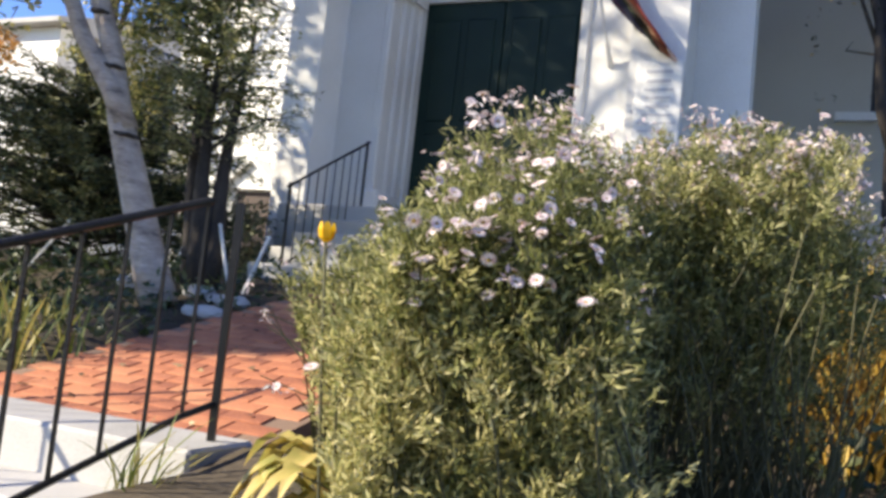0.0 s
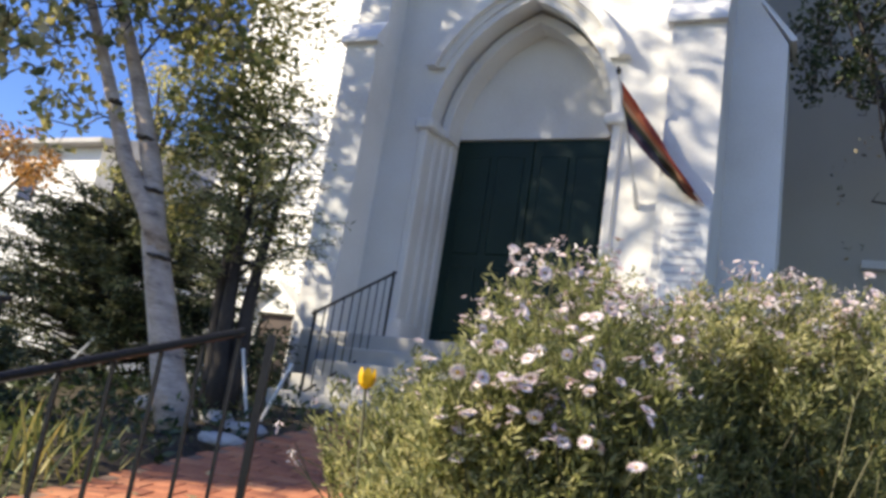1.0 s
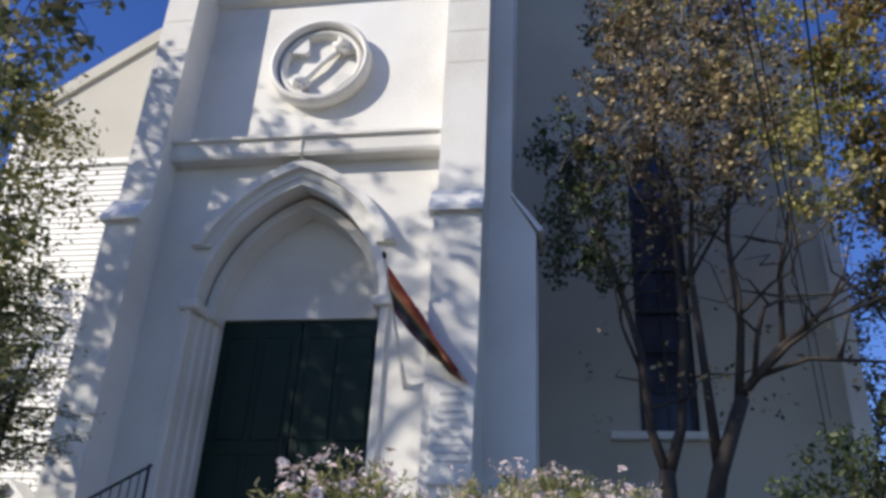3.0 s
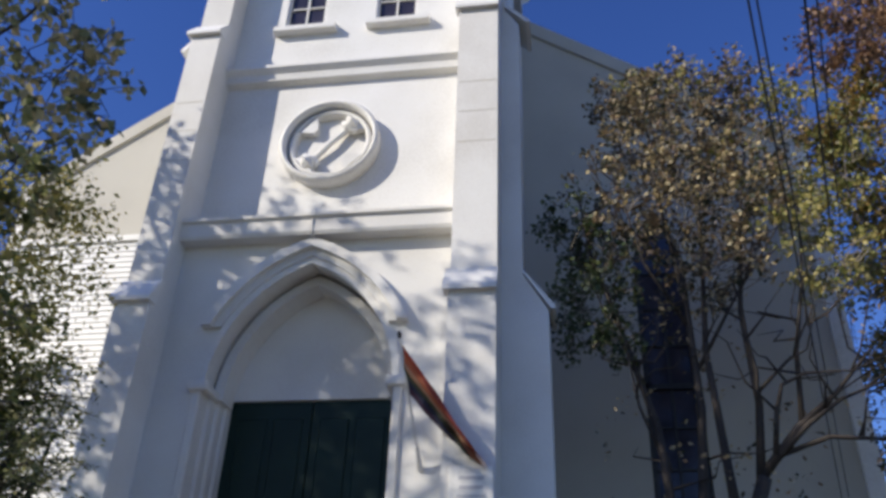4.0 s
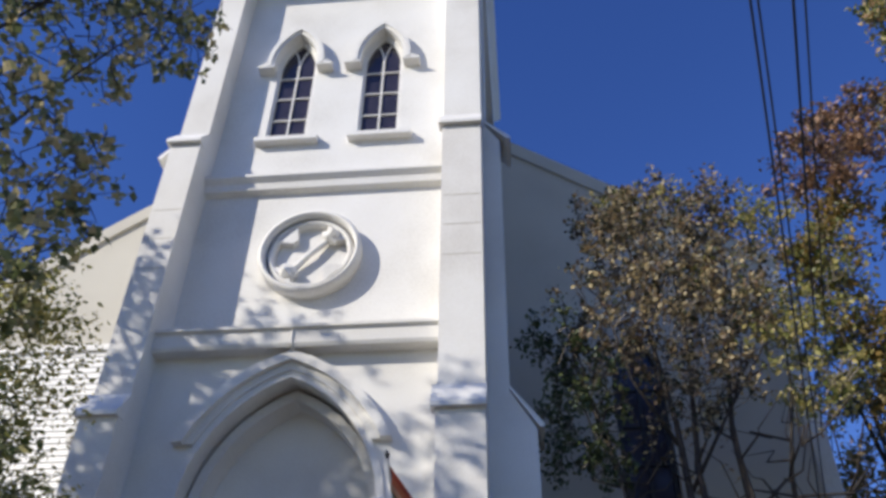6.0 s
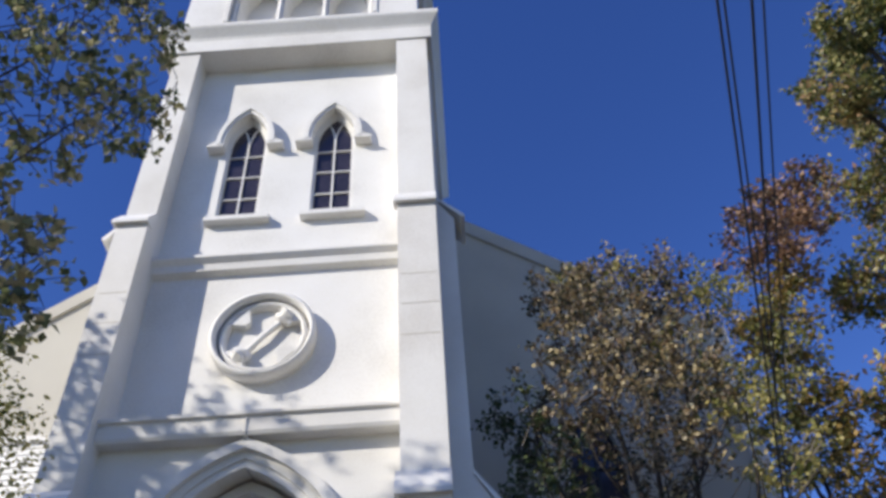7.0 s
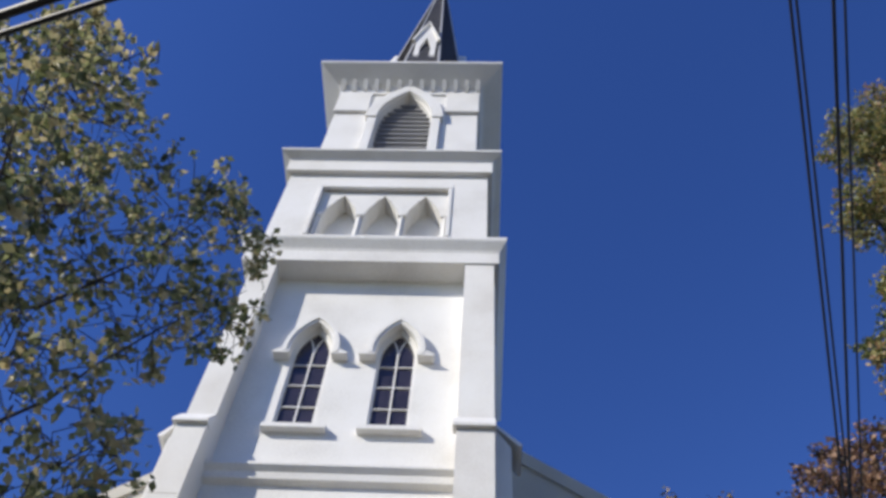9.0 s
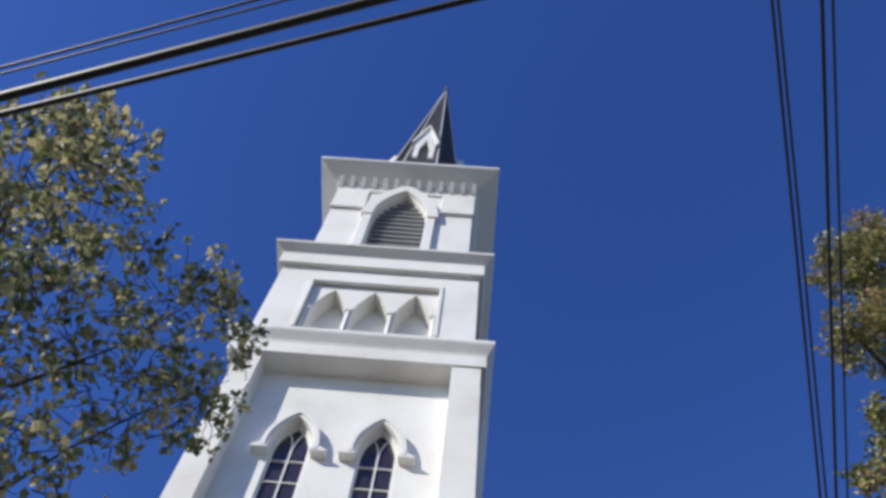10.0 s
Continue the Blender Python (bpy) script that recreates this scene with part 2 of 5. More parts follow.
def leaf_mesh(name, places, size, mat, parent, rng, spread=0.35, flat=0.0, slim=0.55, kind="", label="", dirs=None):
    """Small pointed leaves, two folded halves each, one at every place."""
    n = len(places)
    p = np.asarray(places, float)
    d = rng.normal(size=(n, 3))
    d[:, 2] *= 1 - flat
    if dirs is not None:
        d = np.asarray(dirs) + d * 0.45
    d /= np.linalg.norm(d, axis=1)[:, None]
    e = rng.normal(size=(n, 3))
    e[:, 2] *= 1 - flat
    e -= (e * d).sum(1)[:, None] * d
    e /= np.linalg.norm(e, axis=1)[:, None]
    up = np.cross(d, e)
    s = size * (1 + spread * rng.uniform(-1, 1, n))[:, None]
    tip, mid = p + d * s, p + d * s * 0.45
    a = mid + e * s * slim * 0.5 + up * s * 0.10
    b = mid - e * s * slim * 0.5 + up * s * 0.10
    verts = np.stack([p, a, tip, b], 1).reshape(-1, 3)
    i = np.arange(n)[:, None] * 4
    faces = np.concatenate([i + [0, 1, 2], i + [0, 2, 3]], 1).reshape(-1, 3)
    me = bpy.data.meshes.new(name)
    me.vertices.add(len(verts))
    me.vertices.foreach_set("co", verts.ravel())
    me.loops.add(faces.size)
    me.loops.foreach_set("vertex_index", faces.ravel().astype(np.int32))
    me.polygons.add(len(faces))
    me.polygons.foreach_set("loop_start", np.arange(0, faces.size, 3, dtype=np.int32))
    me.update(calc_edges=True)
    me.materials.append(mat)
    ob = new(name, me)
    ob.parent = parent
    return tagged(ob, label, "", "", kind)


def clump(rng, centre, radii, n, hollow=0.35):
    """Points in an ellipsoid, denser towards its skin."""
    d = rng.normal(size=(n, 3))
    d /= np.linalg.norm(d, axis=1)[:, None]
    r = hollow + (1 - hollow) * rng.uniform(0, 1, n) ** 0.6
    return np.asarray(centre) + d * r[:, None] * np.asarray(radii)


# ---- ground ----
def ground_height(x, y):
    """The height of the yard: pavement, a bank, then a slope up to the church."""
    bank = max(0.0, min(1.0, (y + 7.75) / 0.5))
    rise = max(0.0, min(1.0, (y + 6.2) / 4.2))
    h = 1.06 * bank * bank * (3 - 2 * bank) + 0.80 * rise
    if 0.14 < x < 1.64 and y < -5.6:
        h = min(h, max(0.0, 0.85 + 0.533 * (y + 5.9)))
    if -0.05 < x < 1.70 and -5.9 < y < -2.3:
        h = min(h, 1.0 + 0.219 * (y + 5.84))
    return h


def build_ground():
    xs = [-2500, -400, -120, -60, -40] + [-30 + i * 1.0 for i in range(26)] + [-4 + i * 0.4 for i in range(11)] + [0.13, 0.15, 0.5, 0.85, 1.2, 1.63, 1.65] + [2.0 + i * 0.4 for i in range(16)] + [9 + i for i in range(20)] + [40, 60, 120, 400, 2500]
    ys = [-2500, -400, -120, -40, -20, -14, -11, -9.5] + [-8.6 + i * 0.12 for i in range(24)] + [-5.6 + i * 0.4 for i in range(16)] + [1.2 + i for i in range(20)] + [30, 40, 60, 120, 400, 2500]
    bm = bmesh.new()
    grid = [[bm.verts.new((x, y, ground_height(x, y) + (0.05 * noise.noise((x * 0.9, y * 0.9, 0)) if -7.5 < y < 30 and abs(x) < 30 else 0))) for x in xs] for y in ys]
    for r, q in zip(grid, grid[1:]):
        for i in range(len(xs) - 1):
            bm.faces.new((r[i], r[i + 1], q[i + 1], q[i]))
    ob = link("ground", bm, SOIL, smooth=True)
    return tagged(ob, "dark garden soil sloping up to the church", "ground", "", "structure")


build_ground()
walkway = link("pavement", box(-60, 60, -10.4, -7.8, -0.12, 0.02), ASPHALT)

tagged(walkway, "grey concrete pavement below the garden bank", "pavement", "", "structure")


# ---- church ----
CY = 1.6  # the tower's middle, front to back
church = thing("church", "white painted wooden church with a square bell tower and slate spire", "church", (0, CY, 1.9))


def piece(name, bm, mat, parent, label="", smooth=False):
    """A part given in world coordinates under a parent that may stand elsewhere."""
    ob = part(name, bm, mat, parent, label, smooth)
    at = Vector()
    p = parent
    while p:
        at += p.location
        p = p.parent
    ob.location = -at
    return ob


def sub(name, bm, mat, parent, label="", smooth=False):
    """A sub-part under a part made by piece()."""
    return part(name, bm, mat, parent, label, smooth)


TW, LOWER = 2.15, -0.18  # half width; the face of the lower stage
# lower stage: front wall with the pointed doorway cut through
opening = arc(0, 1.10, 5.2, 6.80, 12)
outline = [(-TW, 1.6), (-1.10, 1.6)] + opening + [(1.10, 1.6), (TW, 1.6), (TW, 7.3), (-TW, 7.3)]
tower_wall = piece("tower_wall", prism(outline, LOWER, 0.62), STUCCO, church)
piece("upper_wall", box(-TW, TW, 0.002, 0.4, 7.3, 10.95), WHITE, church)
piece("upper_wall", box(-TW, TW, 0.002, 0.4, 13.6, 14.63), WHITE, church)
piece("tower_core", box(-TW, TW, 0.4, 2 * CY - 0.05, 7.3, 14.63), WHITE, church)
for s in (-1, 1):
    piece("tower_side", box(*sorted((s * TW, s * (TW - 0.35))), 0.62, 2 * CY - 0.05, 1.6, 7.3), STUCCO, church)


def window_wall():
    """The wall round the twin lancets."""
    bm = bmesh.new()
    for c in (-0.68, 0.68):
        edge = arc(c, 0.30, 12.5, 13.16, 8)
        half0, half1 = (-TW, 0.0) if c < 0 else (0.0, TW)
        add_prism(bm, [(half0, 10.95), (c - 0.30, 10.95)] + edge + [(c + 0.30, 10.95), (half1, 10.95), (half1, 13.6), (half0, 13.6)], 0.002, 0.4)
    return bm


piece("window_wall", window_wall(), WHITE, church)


def lancet(c):
    """A leaded lancet with Y tracery, hood and sill."""
    win = piece("lancet_window", prism([(c - 0.30, 11.0)] + arc(c, 0.30, 12.5, 13.16, 8) + [(c + 0.30, 11.0)], 0.08, 0.11), GLASS, church, "dark leaded glass lancet")
    bm = arch_band(c, 0.30, 12.5, 13.16, -0.035, 0.0, 0.03, 0.08)
    for s in (-1, 1):
        add_box(bm, c + s * 0.30, c + s * 0.265, 0.03, 0.08, 10.95, 12.5)
    sub("frame", bm, WHITE, win)
    sub("mullion", box(c - 0.013, c + 0.013, 0.045, 0.08, 10.95, 12.62, 0.003), WHITE, win)
    for z in (11.35, 11.83, 12.31):
        sub("glazing_bar", box(c - 0.27, c + 0.27, 0.05, 0.079, z - 0.011, z + 0.011, 0.003), WHITE, win)
    for s in (-1, 1):
        pts = [(c + s * 0.26 * (1 - math.cos(a)), 12.5 + 0.60 * math.sin(a)) for a in [i * 0.16 for i in range(9)]]
        sub("tracery", tube([(x, 0.062, z) for x, z in pts], 0.014, 5), WHITE, win)
    sub("hood", arch_band(c, 0.30, 12.5, 13.16, 0.03, 0.12, -0.15, 0.002, 12.40), WHITE, win)
    sub("hood_lip", arch_band(c, 0.30, 12.5, 13.16, 0.08, 0.145, -0.18, -0.15, 12.40), WHITE, win)
    for s in (-1, 1):
        sub("hood_stop", prism([(c + s * 0.34, 12.42), (c + s * 0.34, 12.36), (c + s * 0.58, 12.36), (c + s * 0.59, 12.39), (c + s * 0.46, 12.47)], -0.17, 0.002), WHITE, win)
    sub("sill", prism([(-0.13, 10.75), (0.12, 10.75), (0.12, 10.95), (-0.05, 10.86), (-0.13, 10.83)], c - 0.46 + 0.05, c + 0.46 + 0.05, "x"), WHITE, win)
    return win


for c in (-0.68, 0.68):
    lancet(c)


def buttress(s):
    """A stepped angle buttress at a front corner: one leg forwards, one to the side."""
    if s > 0:
        x0, x1, d1, d2, d3, c1, c2 = 1.69, 2.2, 0.66, 0.54, 0.41, 6.10, 10.42
    else:
        x0, x1, d1, d2, d3, c1, c2 = -2.06, -1.64, 0.68, 0.55, 0.40, 6.12, 10.36
    leg = piece("buttress", prism([(0.002, 1.4), (-d1, 1.4), (-d1, c1 + 0.03), (-d2, c1 + 0.26), (-d2, c2 + 0.04), (-d3, c2 + 0.26), (-d3, 14.61), (0.002, 14.61)], x0, x1, "x"), STUCCO, church)
    for z, front, back in ((c1, d1, d2), (c2, d2, d3)):
        # a sloping cap with a thin drip edge
        sub("weathering", prism([(-front - 0.07, z - 0.05), (-front - 0.07, z), (-back - 0.012, z + 0.29), (-back + 0.05, z + 0.29), (-front + 0.10, z - 0.05)], x0 - 0.05, x1 + 0.012, "x"), WHITE, leg)
    # shallow board joints show on the front face
    for z in (8.15, 8.62, 9.1):
        sub("board_joint", box(x0 + 0.03, x1 - 0.02, -d2 - 0.003, -d2 + 0.01, z - 0.006, z + 0.006), CREAM, leg)
    a, b = 0.0, 0.52
    low, mid, lip = (2.72, 2.44, 2.80) if s > 0 else (2.48, 2.36, 2.54)
    side = piece("side_buttress", prism([(s * 2.0, 1.4), (s * low, 1.4), (s * low, 6.13), (s * mid, 6.6), (s * mid, 10.58), (s * 2.24, 10.9), (s * 2.24, 14.61), (s * 2.0, 14.61)], a, b), STUCCO, church)
    for z, x, up, back in ((6.16, lip, 0.5, mid), (10.62, mid + 0.15, 0.38, 2.23)):
        sub("weathering", prism([(s * x, z - 0.02), (s * x, z + 0.01), (s * back, z + up), (s * back, z + up - 0.05), (s * (x - 0.05), z - 0.02)], a - 0.03, b + 0.03), WHITE, side)


for s in (-1, 1):
    buttress(s)

# bands and mouldings
band = prism([(0.0, 7.06), (-0.36, 7.06), (-0.38, 7.10), (-0.38, 7.27), (-0.42, 7.29), (-0.42, 7.33), (0.0, 7.46)], -1.64, 1.69, "x")
piece("belt_band", band, STUCCO, church)
piece("string_course", prism([(0.0, 9.76), (-0.10, 9.80), (-0.12, 9.90), (-0.19, 9.97), (-0.19, 10.02), (0.0, 10.10)], -1.64, 1.69, "x"), WHITE, church)


def ring_moulding(profile, name, mat, wide=0.0):
    """A moulding that runs round the tower: pairs of half-depth and height from below to above; wide: how much wider than deep."""
    bm = bmesh.new()
    rows = []
    for h, z in profile:
        rows.append([bm.verts.new((sx * (h + wide), CY + sy * h, z)) for sx, sy in ((-1, -1), (1, -1), (1, 1), (-1, 1))])
    for a, b in zip(rows, rows[1:]):
        for i in range(4):
            bm.faces.new((a[i], a[(i + 1) % 4], b[(i + 1) % 4], b[i]))
    bm.faces.new(rows[0][::-1])
    bm.faces.new(rows[-1])
    return piece(name, bm, mat, church)


ring_moulding([(1.62, 14.60), (2.04, 14.62), (2.04, 14.94), (2.06, 15.00), (2.09, 15.05), (2.16, 15.16), (2.18, 15.20), (2.18, 15.28), (1.85, 15.44)], "cornice", WHITE, 0.25)

# third stage with its blind arcade
F3 = CY - 2.05
belfry_base = piece("panel_stage", box(-2.07, 2.07, F3 + 0.5, 2 * CY - F3, 15.0, 18.3), WHITE, church)
for s in (-1, 1):
    sub("corner_pier", box(*sorted((s * 2.07, s * 1.33)), F3, F3 + 0.5, 15.0, 18.3), WHITE, belfry_base)
sub("panel_head", box(-1.33, 1.33, F3, F3 + 0.5, 17.42, 18.3), WHITE, belfry_base)
sub("panel_foot", box(-1.33, 1.33, F3, F3 + 0.5, 15.0, 15.5), WHITE, belfry_base)
ys = F3 + 0.10
top = [(1.32, 17.41), (-1.32, 17.41)]
low = [(-1.32, 15.51), (-1.24, 15.51)]
for c in (-0.83, 0.0, 0.83):
    low += [(c - 0.35, 15.51), (c - 0.35, 16.36), (c - 0.30, 16.66), (c - 0.13, 17.04), (c, 17.24), (c + 0.13, 17.04), (c + 0.30, 16.66), (c + 0.35, 16.36), (c + 0.35, 15.51)]
low += [(1.24, 15.51), (1.32, 15.51)]
sub("arcade", prism(low + top, ys, F3 + 0.502), WHITE, belfry_base)
for c in (-0.415, 0.415, -1.25, 1.25):
    sub("arcade_boss", box(c - 0.09, c + 0.09, ys - 0.06, ys + 0.02, 16.34, 16.46, 0.02), WHITE, belfry_base)
    sub("arcade_shaft", tube([(c, ys - 0.01, 15.5), (c, ys - 0.01, 16.34)], 0.035, 6), WHITE, belfry_base)
for s in (-1, 1):
    sub("panel_trim", box(s * 1.33 - 0.04, s * 1.33 + 0.04, F3 - 0.03, F3 + 0.05, 15.5, 17.375, 0.008), WHITE, belfry_base)
sub("panel_trim", box(-1.37, 1.37, F3 - 0.03, F3 + 0.05, 17.38, 17.48, 0.008), WHITE, belfry_base)
ring_moulding([(2.10, 17.94), (2.17, 17.96), (2.17, 18.32), (2.18, 18.40), (2.22, 18.45), (2.36, 18.56), (2.37, 18.62), (1.8, 18.9)], "cornice", WHITE)

# belfry with louvres
F4 = CY - 1.80
hole = arc(0, 0.66, 21.45, 23.1, 10)
bm = prism([(-1.80, 18.4), (-0.66, 18.4)] + hole + [(0.66, 18.4), (1.80, 18.4), (1.80, 23.5), (-1.80, 23.5)], F4, F4 + 0.4)
add_box(bm, -1.80, 1.80, F4 + 0.8, CY + 1.8, 18.4, 23.5)
for s in (-1, 1):
    add_box(bm, s * 1.80, s * 1.4, F4 + 0.4, F4 + 0.8, 18.4, 23.5)
belfry = piece("belfry", bm, WHITE, church)
sub("arch_surround", arch_band(0, 0.66, 21.45, 23.1, 0.02, 0.30, F4 - 0.16, F4), WHITE, belfry)
for s in (-1, 1):
    sub("jamb", box(s * 0.68, s * 0.90, F4 - 0.12, F4, 18.6, 21.45, 0.01), WHITE, belfry)
    x0, x1 = sorted((s * 0.98, s * 1.84))
    sub("impost_band", box(x0, x1, F4 - 0.05, F4 + 0.002, 22.0, 23.5, 0.01), WHITE, belfry)
    sub("impost_band", box(x0, x1, F4 - 0.09, F4 + 0.002, 21.93, 22.05, 0.015), WHITE, belfry)
# near-black sheet stands in for the unlit inside behind the slats
sub("louvre_gap_shade", box(-0.70, 0.70, F4 + 0.36, F4 + 0.39, 18.6, 23.2), DARK_SASH_VOID, belfry)
for i in range(16):
    z = 18.95 + i * 0.26
    w = 0.65 if z < 21.45 else max(0.05, 0.64 * math.sqrt(max(0, 1 - ((z - 21.45) / 1.66) ** 1.7)))
    if z < 22.98:
        sub("louvre", prism([(F4 + 0.13, z + 0.005), (F4 + 0.13, z - 0.035), (F4 + 0.34, z + 0.12), (F4 + 0.34, z + 0.16)], -w, w, "x"), LOUVRE, belfry)
ring_moulding([(1.78, 23.15), (1.85, 23.17), (1.87, 23.46), (1.95, 23.56), (2.40, 23.92), (2.44, 23.96), (2.44, 24.05), (1.5, 24.6)], "eave_cornice", WHITE)
for i in range(13):
    x = -1.80 + i * 0.30
    sub("corbel", prism([(F4 - 0.02, 23.28), (F4 - 0.10, 23.32), (F4 - 0.30, 23.60), (F4 - 0.02, 23.60)], x - 0.05, x + 0.05, "x"), WHITE, belfry)

# spire
TIP, SB = 41.9, 24.4
bm = bmesh.new()
rad0 = 1.52 / math.cos(math.pi / 8)
courses = 60
rings = []
for k in range(courses):
    f = k / courses
    for lift in (0.0, 0.985):
        g = (k + lift) / courses
        r = rad0 * (1 - g) + (0.022 if lift == 0 else 0.0)
        rings.append([bm.verts.new((r * math.cos(math.pi / 8 + math.pi / 4 * j), CY + r * math.sin(math.pi / 8 + math.pi / 4 * j), SB + (TIP - SB) * g)) for j in range(8)])
for a, b in zip(rings, rings[1:]):
    for j in range(8):
        bm.faces.new((a[j], a[(j + 1) % 8], b[(j + 1) % 8], b[j]))
spire = piece("spire", bm, SLATE, church, "dark slate octagonal spire")
for j in range(8):
    a = math.pi / 8 + math.pi / 4 * j
    sub("hip", tube([(rad0 * math.cos(a), CY + rad0 * math.sin(a), SB), (0.02 * math.cos(a), CY + 0.02 * math.sin(a), TIP)], [0.05, 0.03], 5), LOUVRE, spire)
sub("finial", tube([(0, CY, TIP - 0.5), (0, CY, TIP + 0.4), (0, CY, TIP + 1.1)], [0.12, 0.07, 0.015], 8), SLATE, spire)


def dormer(turn):
    """A little gabled lucarne on a face of the spire."""
    def spin(bm):
        bmesh.ops.rotate(bm, cent=(0, CY, 0), matrix=Matrix.Rotation(turn, 3, "Z"), verts=bm.verts)
        return bm
    y = CY - 1.20
    gable = prism([(-0.34, 26.0), (-0.34, 29.7), (-0.46, 29.7), (0, 31.7), (0.46, 29.7), (0.34, 29.7), (0.34, 26.0), (0.17, 26.0), (0.17, 29.2), (0, 30.1), (-0.17, 29.2), (-0.17, 26.0)], y, y + 0.18)
    body = piece("dormer", spin(gable), WHITE, church, "white gabled lucarne")
    # near-black sheet in place of the shade inside the lucarne
    sub("louvre_gap_shade", spin(box(-0.20, 0.20, y + 0.14, y + 0.2, 26.0, 30.2)), DARK_SASH_VOID, body)
    sub("dormer_roof", spin(prism([(-0.48, 29.65), (0, 31.72), (0.48, 29.65), (0.41, 29.65), (0, 31.5), (-0.41, 29.65)], y - 0.08, y + 0.8)), WHITE, body)
    for k in (-1, 1):
        sub("dormer_foot", spin(box(*sorted((k * 0.30, k * 0.42)), y - 0.05, y + 0.2, 26.0, 26.9, 0.02)), WHITE, body)
    for i in range(8):
        sub("louvre", spin(box(-0.17, 0.17, y + 0.05, y + 0.13, 26.5 + i * 0.36, 26.58 + i * 0.36)), SLATE, body)


for k in range(4):
    dormer(k * math.pi / 2)

# round medallion
MC, MZ = -0.02, 8.63


def disc_ring(r0, r1, y0, y1, n=40):
    bm = bmesh.new()
    rows = []
    for i in range(n):
        a = 2 * math.pi * i / n
        rows.append([bm.verts.new((MC + r * math.cos(a), y, MZ + r * math.sin(a))) for r, y in ((r0, y1), (r0 + 0.02, y0 + 0.03), (r0 + 0.05, y0), (r1 - 0.04, y0), (r1, y0 + 0.03), (r1, y1))])
    for i in range(n):
        p, q = rows[i], rows[(i + 1) % n]
        for k in range(6):
            bm.faces.new((p[k], q[k], q[(k + 1) % 6], p[(k + 1) % 6]))
    return bm


medallion = piece("medallion", disc_ring(0.565, 0.66, -0.20, 0.004), WHITE, church, "round white relief medallion", True)
sub("inner_ring", disc_ring(0.46, 0.555, -0.12, 0.004), WHITE, medallion, "", True)
for k in range(4):
    bm = bmesh.new()
    a = math.pi / 4 + k * math.pi / 2
    ca, sa = math.cos(a), math.sin(a)
    r0, r1 = (0.30, 0.46)
    px, pz = -sa, ca
    add_prism(bm, [(MC + ca * 0.47 + px * 0.17, MZ + sa * 0.47 + pz * 0.17), (MC + ca * 0.30 + px * 0.04, MZ + sa * 0.30 + pz * 0.04), (MC + ca * 0.30 - px * 0.04, MZ + sa * 0.30 - pz * 0.04), (MC + ca * 0.47 - px * 0.17, MZ + sa * 0.47 - pz * 0.17)], -0.10, 0.004)
    sub("cusp", bm, WHITE, medallion)
sub("relief_bar", tube([(MC - 0.24, -0.05, MZ - 0.27), (MC, -0.08, MZ), (MC + 0.24, -0.05, MZ + 0.27)], [0.045, 0.035, 0.045], 8), WHITE, medallion)
for s in (-1, 1):
    sub("relief_knob", tube([(MC + s * 0.22, -0.09, MZ + s * 0.24), (MC + s * 0.26, -0.10, MZ + s * 0.29), (MC + s * 0.33, -0.06, MZ + s * 0.33)], [0.06, 0.12, 0.05], 8), WHITE, medallion)
    sub("relief_knob", tube([(MC + s * 0.14, -0.07, MZ + s * 0.32), (MC + s * 0.22, -0.09, MZ + s * 0.27), (MC + s * 0.33, -0.07, MZ + s * 0.18)], [0.05, 0.075, 0.05], 8), WHITE, medallion)

# doorway
hood = piece("door_hood", arch_band(0, 1.10, 5.2, 6.80, 0.13, 0.24, LOWER - 0.13, LOWER, 5.95), STUCCO, church)
piece("door_hood_cove", arch_band(0, 1.10, 5.2, 6.80, 0.04, 0.13, LOWER - 0.06, LOWER, 5.95), STUCCO, church)
piece("door_hood_fillet", arch_band(0, 1.10, 5.2, 6.80, -0.04, 0.04, LOWER - 0.03, LOWER + 0.12), STUCCO, church)
piece("inner_arch", arch_band(0, 1.10, 5.2, 6.80, -0.15, -0.04, 0.10, 0.42), STUCCO, church)
piece("tympanum", prism([(-1.08, 5.312)] + arc(0, 1.06, 5.32, 6.76, 12) + [(1.08, 5.312)], 0.42, 0.58), STUCCO, church)
for s in (-1, 1):
    for x, w, y in ((1.12, 0.05, LOWER - 0.04), (1.08, 0.045, 0.0), (1.045, 0.04, 0.16), (1.01, 0.035, 0.32)):
        x0, x1 = sorted((s * (x - w), s * (x + w)))
        piece("door_jamb", box(x0, x1, y, 0.6, 2.6, 5.22, 0.015), STUCCO, church)
    x0, x1 = sorted((s * 0.99, s * 1.22))
    piece("door_capital", box(x0, x1, LOWER - 0.09, 0.4, 5.18, 5.30, 0.02), STUCCO, church)
    piece("door_plinth", box(x0, x1, LOWER - 0.09, 0.3, 2.6, 2.95, 0.02), STUCCO, church)
piece("hood_finial", tube([(0, -0.26, 7.02), (0, -0.36, 7.10), (0, -0.40, 7.26)], [0.03, 0.035, 0.01], 6), STUCCO, church)
for s in (-1, 1):
    x0, x1 = sorted((s * 0.006, s * 0.985))
    leaf = piece("door", box(x0, x1, 0.47, 0.53, 2.76, 5.31, 0.006), DOORGREEN, church, "dark green panelled door leaf")
    for z0, z1 in ((2.95, 3.75), (3.9, 5.1)):
        for a, b in ((0.10, 0.44), (0.52, 0.86)):
            p0, p1 = sorted((s * a, s * b))
            sub("door_panel", box(p0, p1, 0.455, 0.475, z0, z1, 0.012), DOORGREEN, leaf)
    sub("door_handle", tube([(s * 0.06, 0.47, 3.7), (s * 0.06, 0.42, 3.75), (s * 0.06, 0.42, 3.9), (s * 0.06, 0.47, 3.95)], 0.012, 6), IRON, leaf)

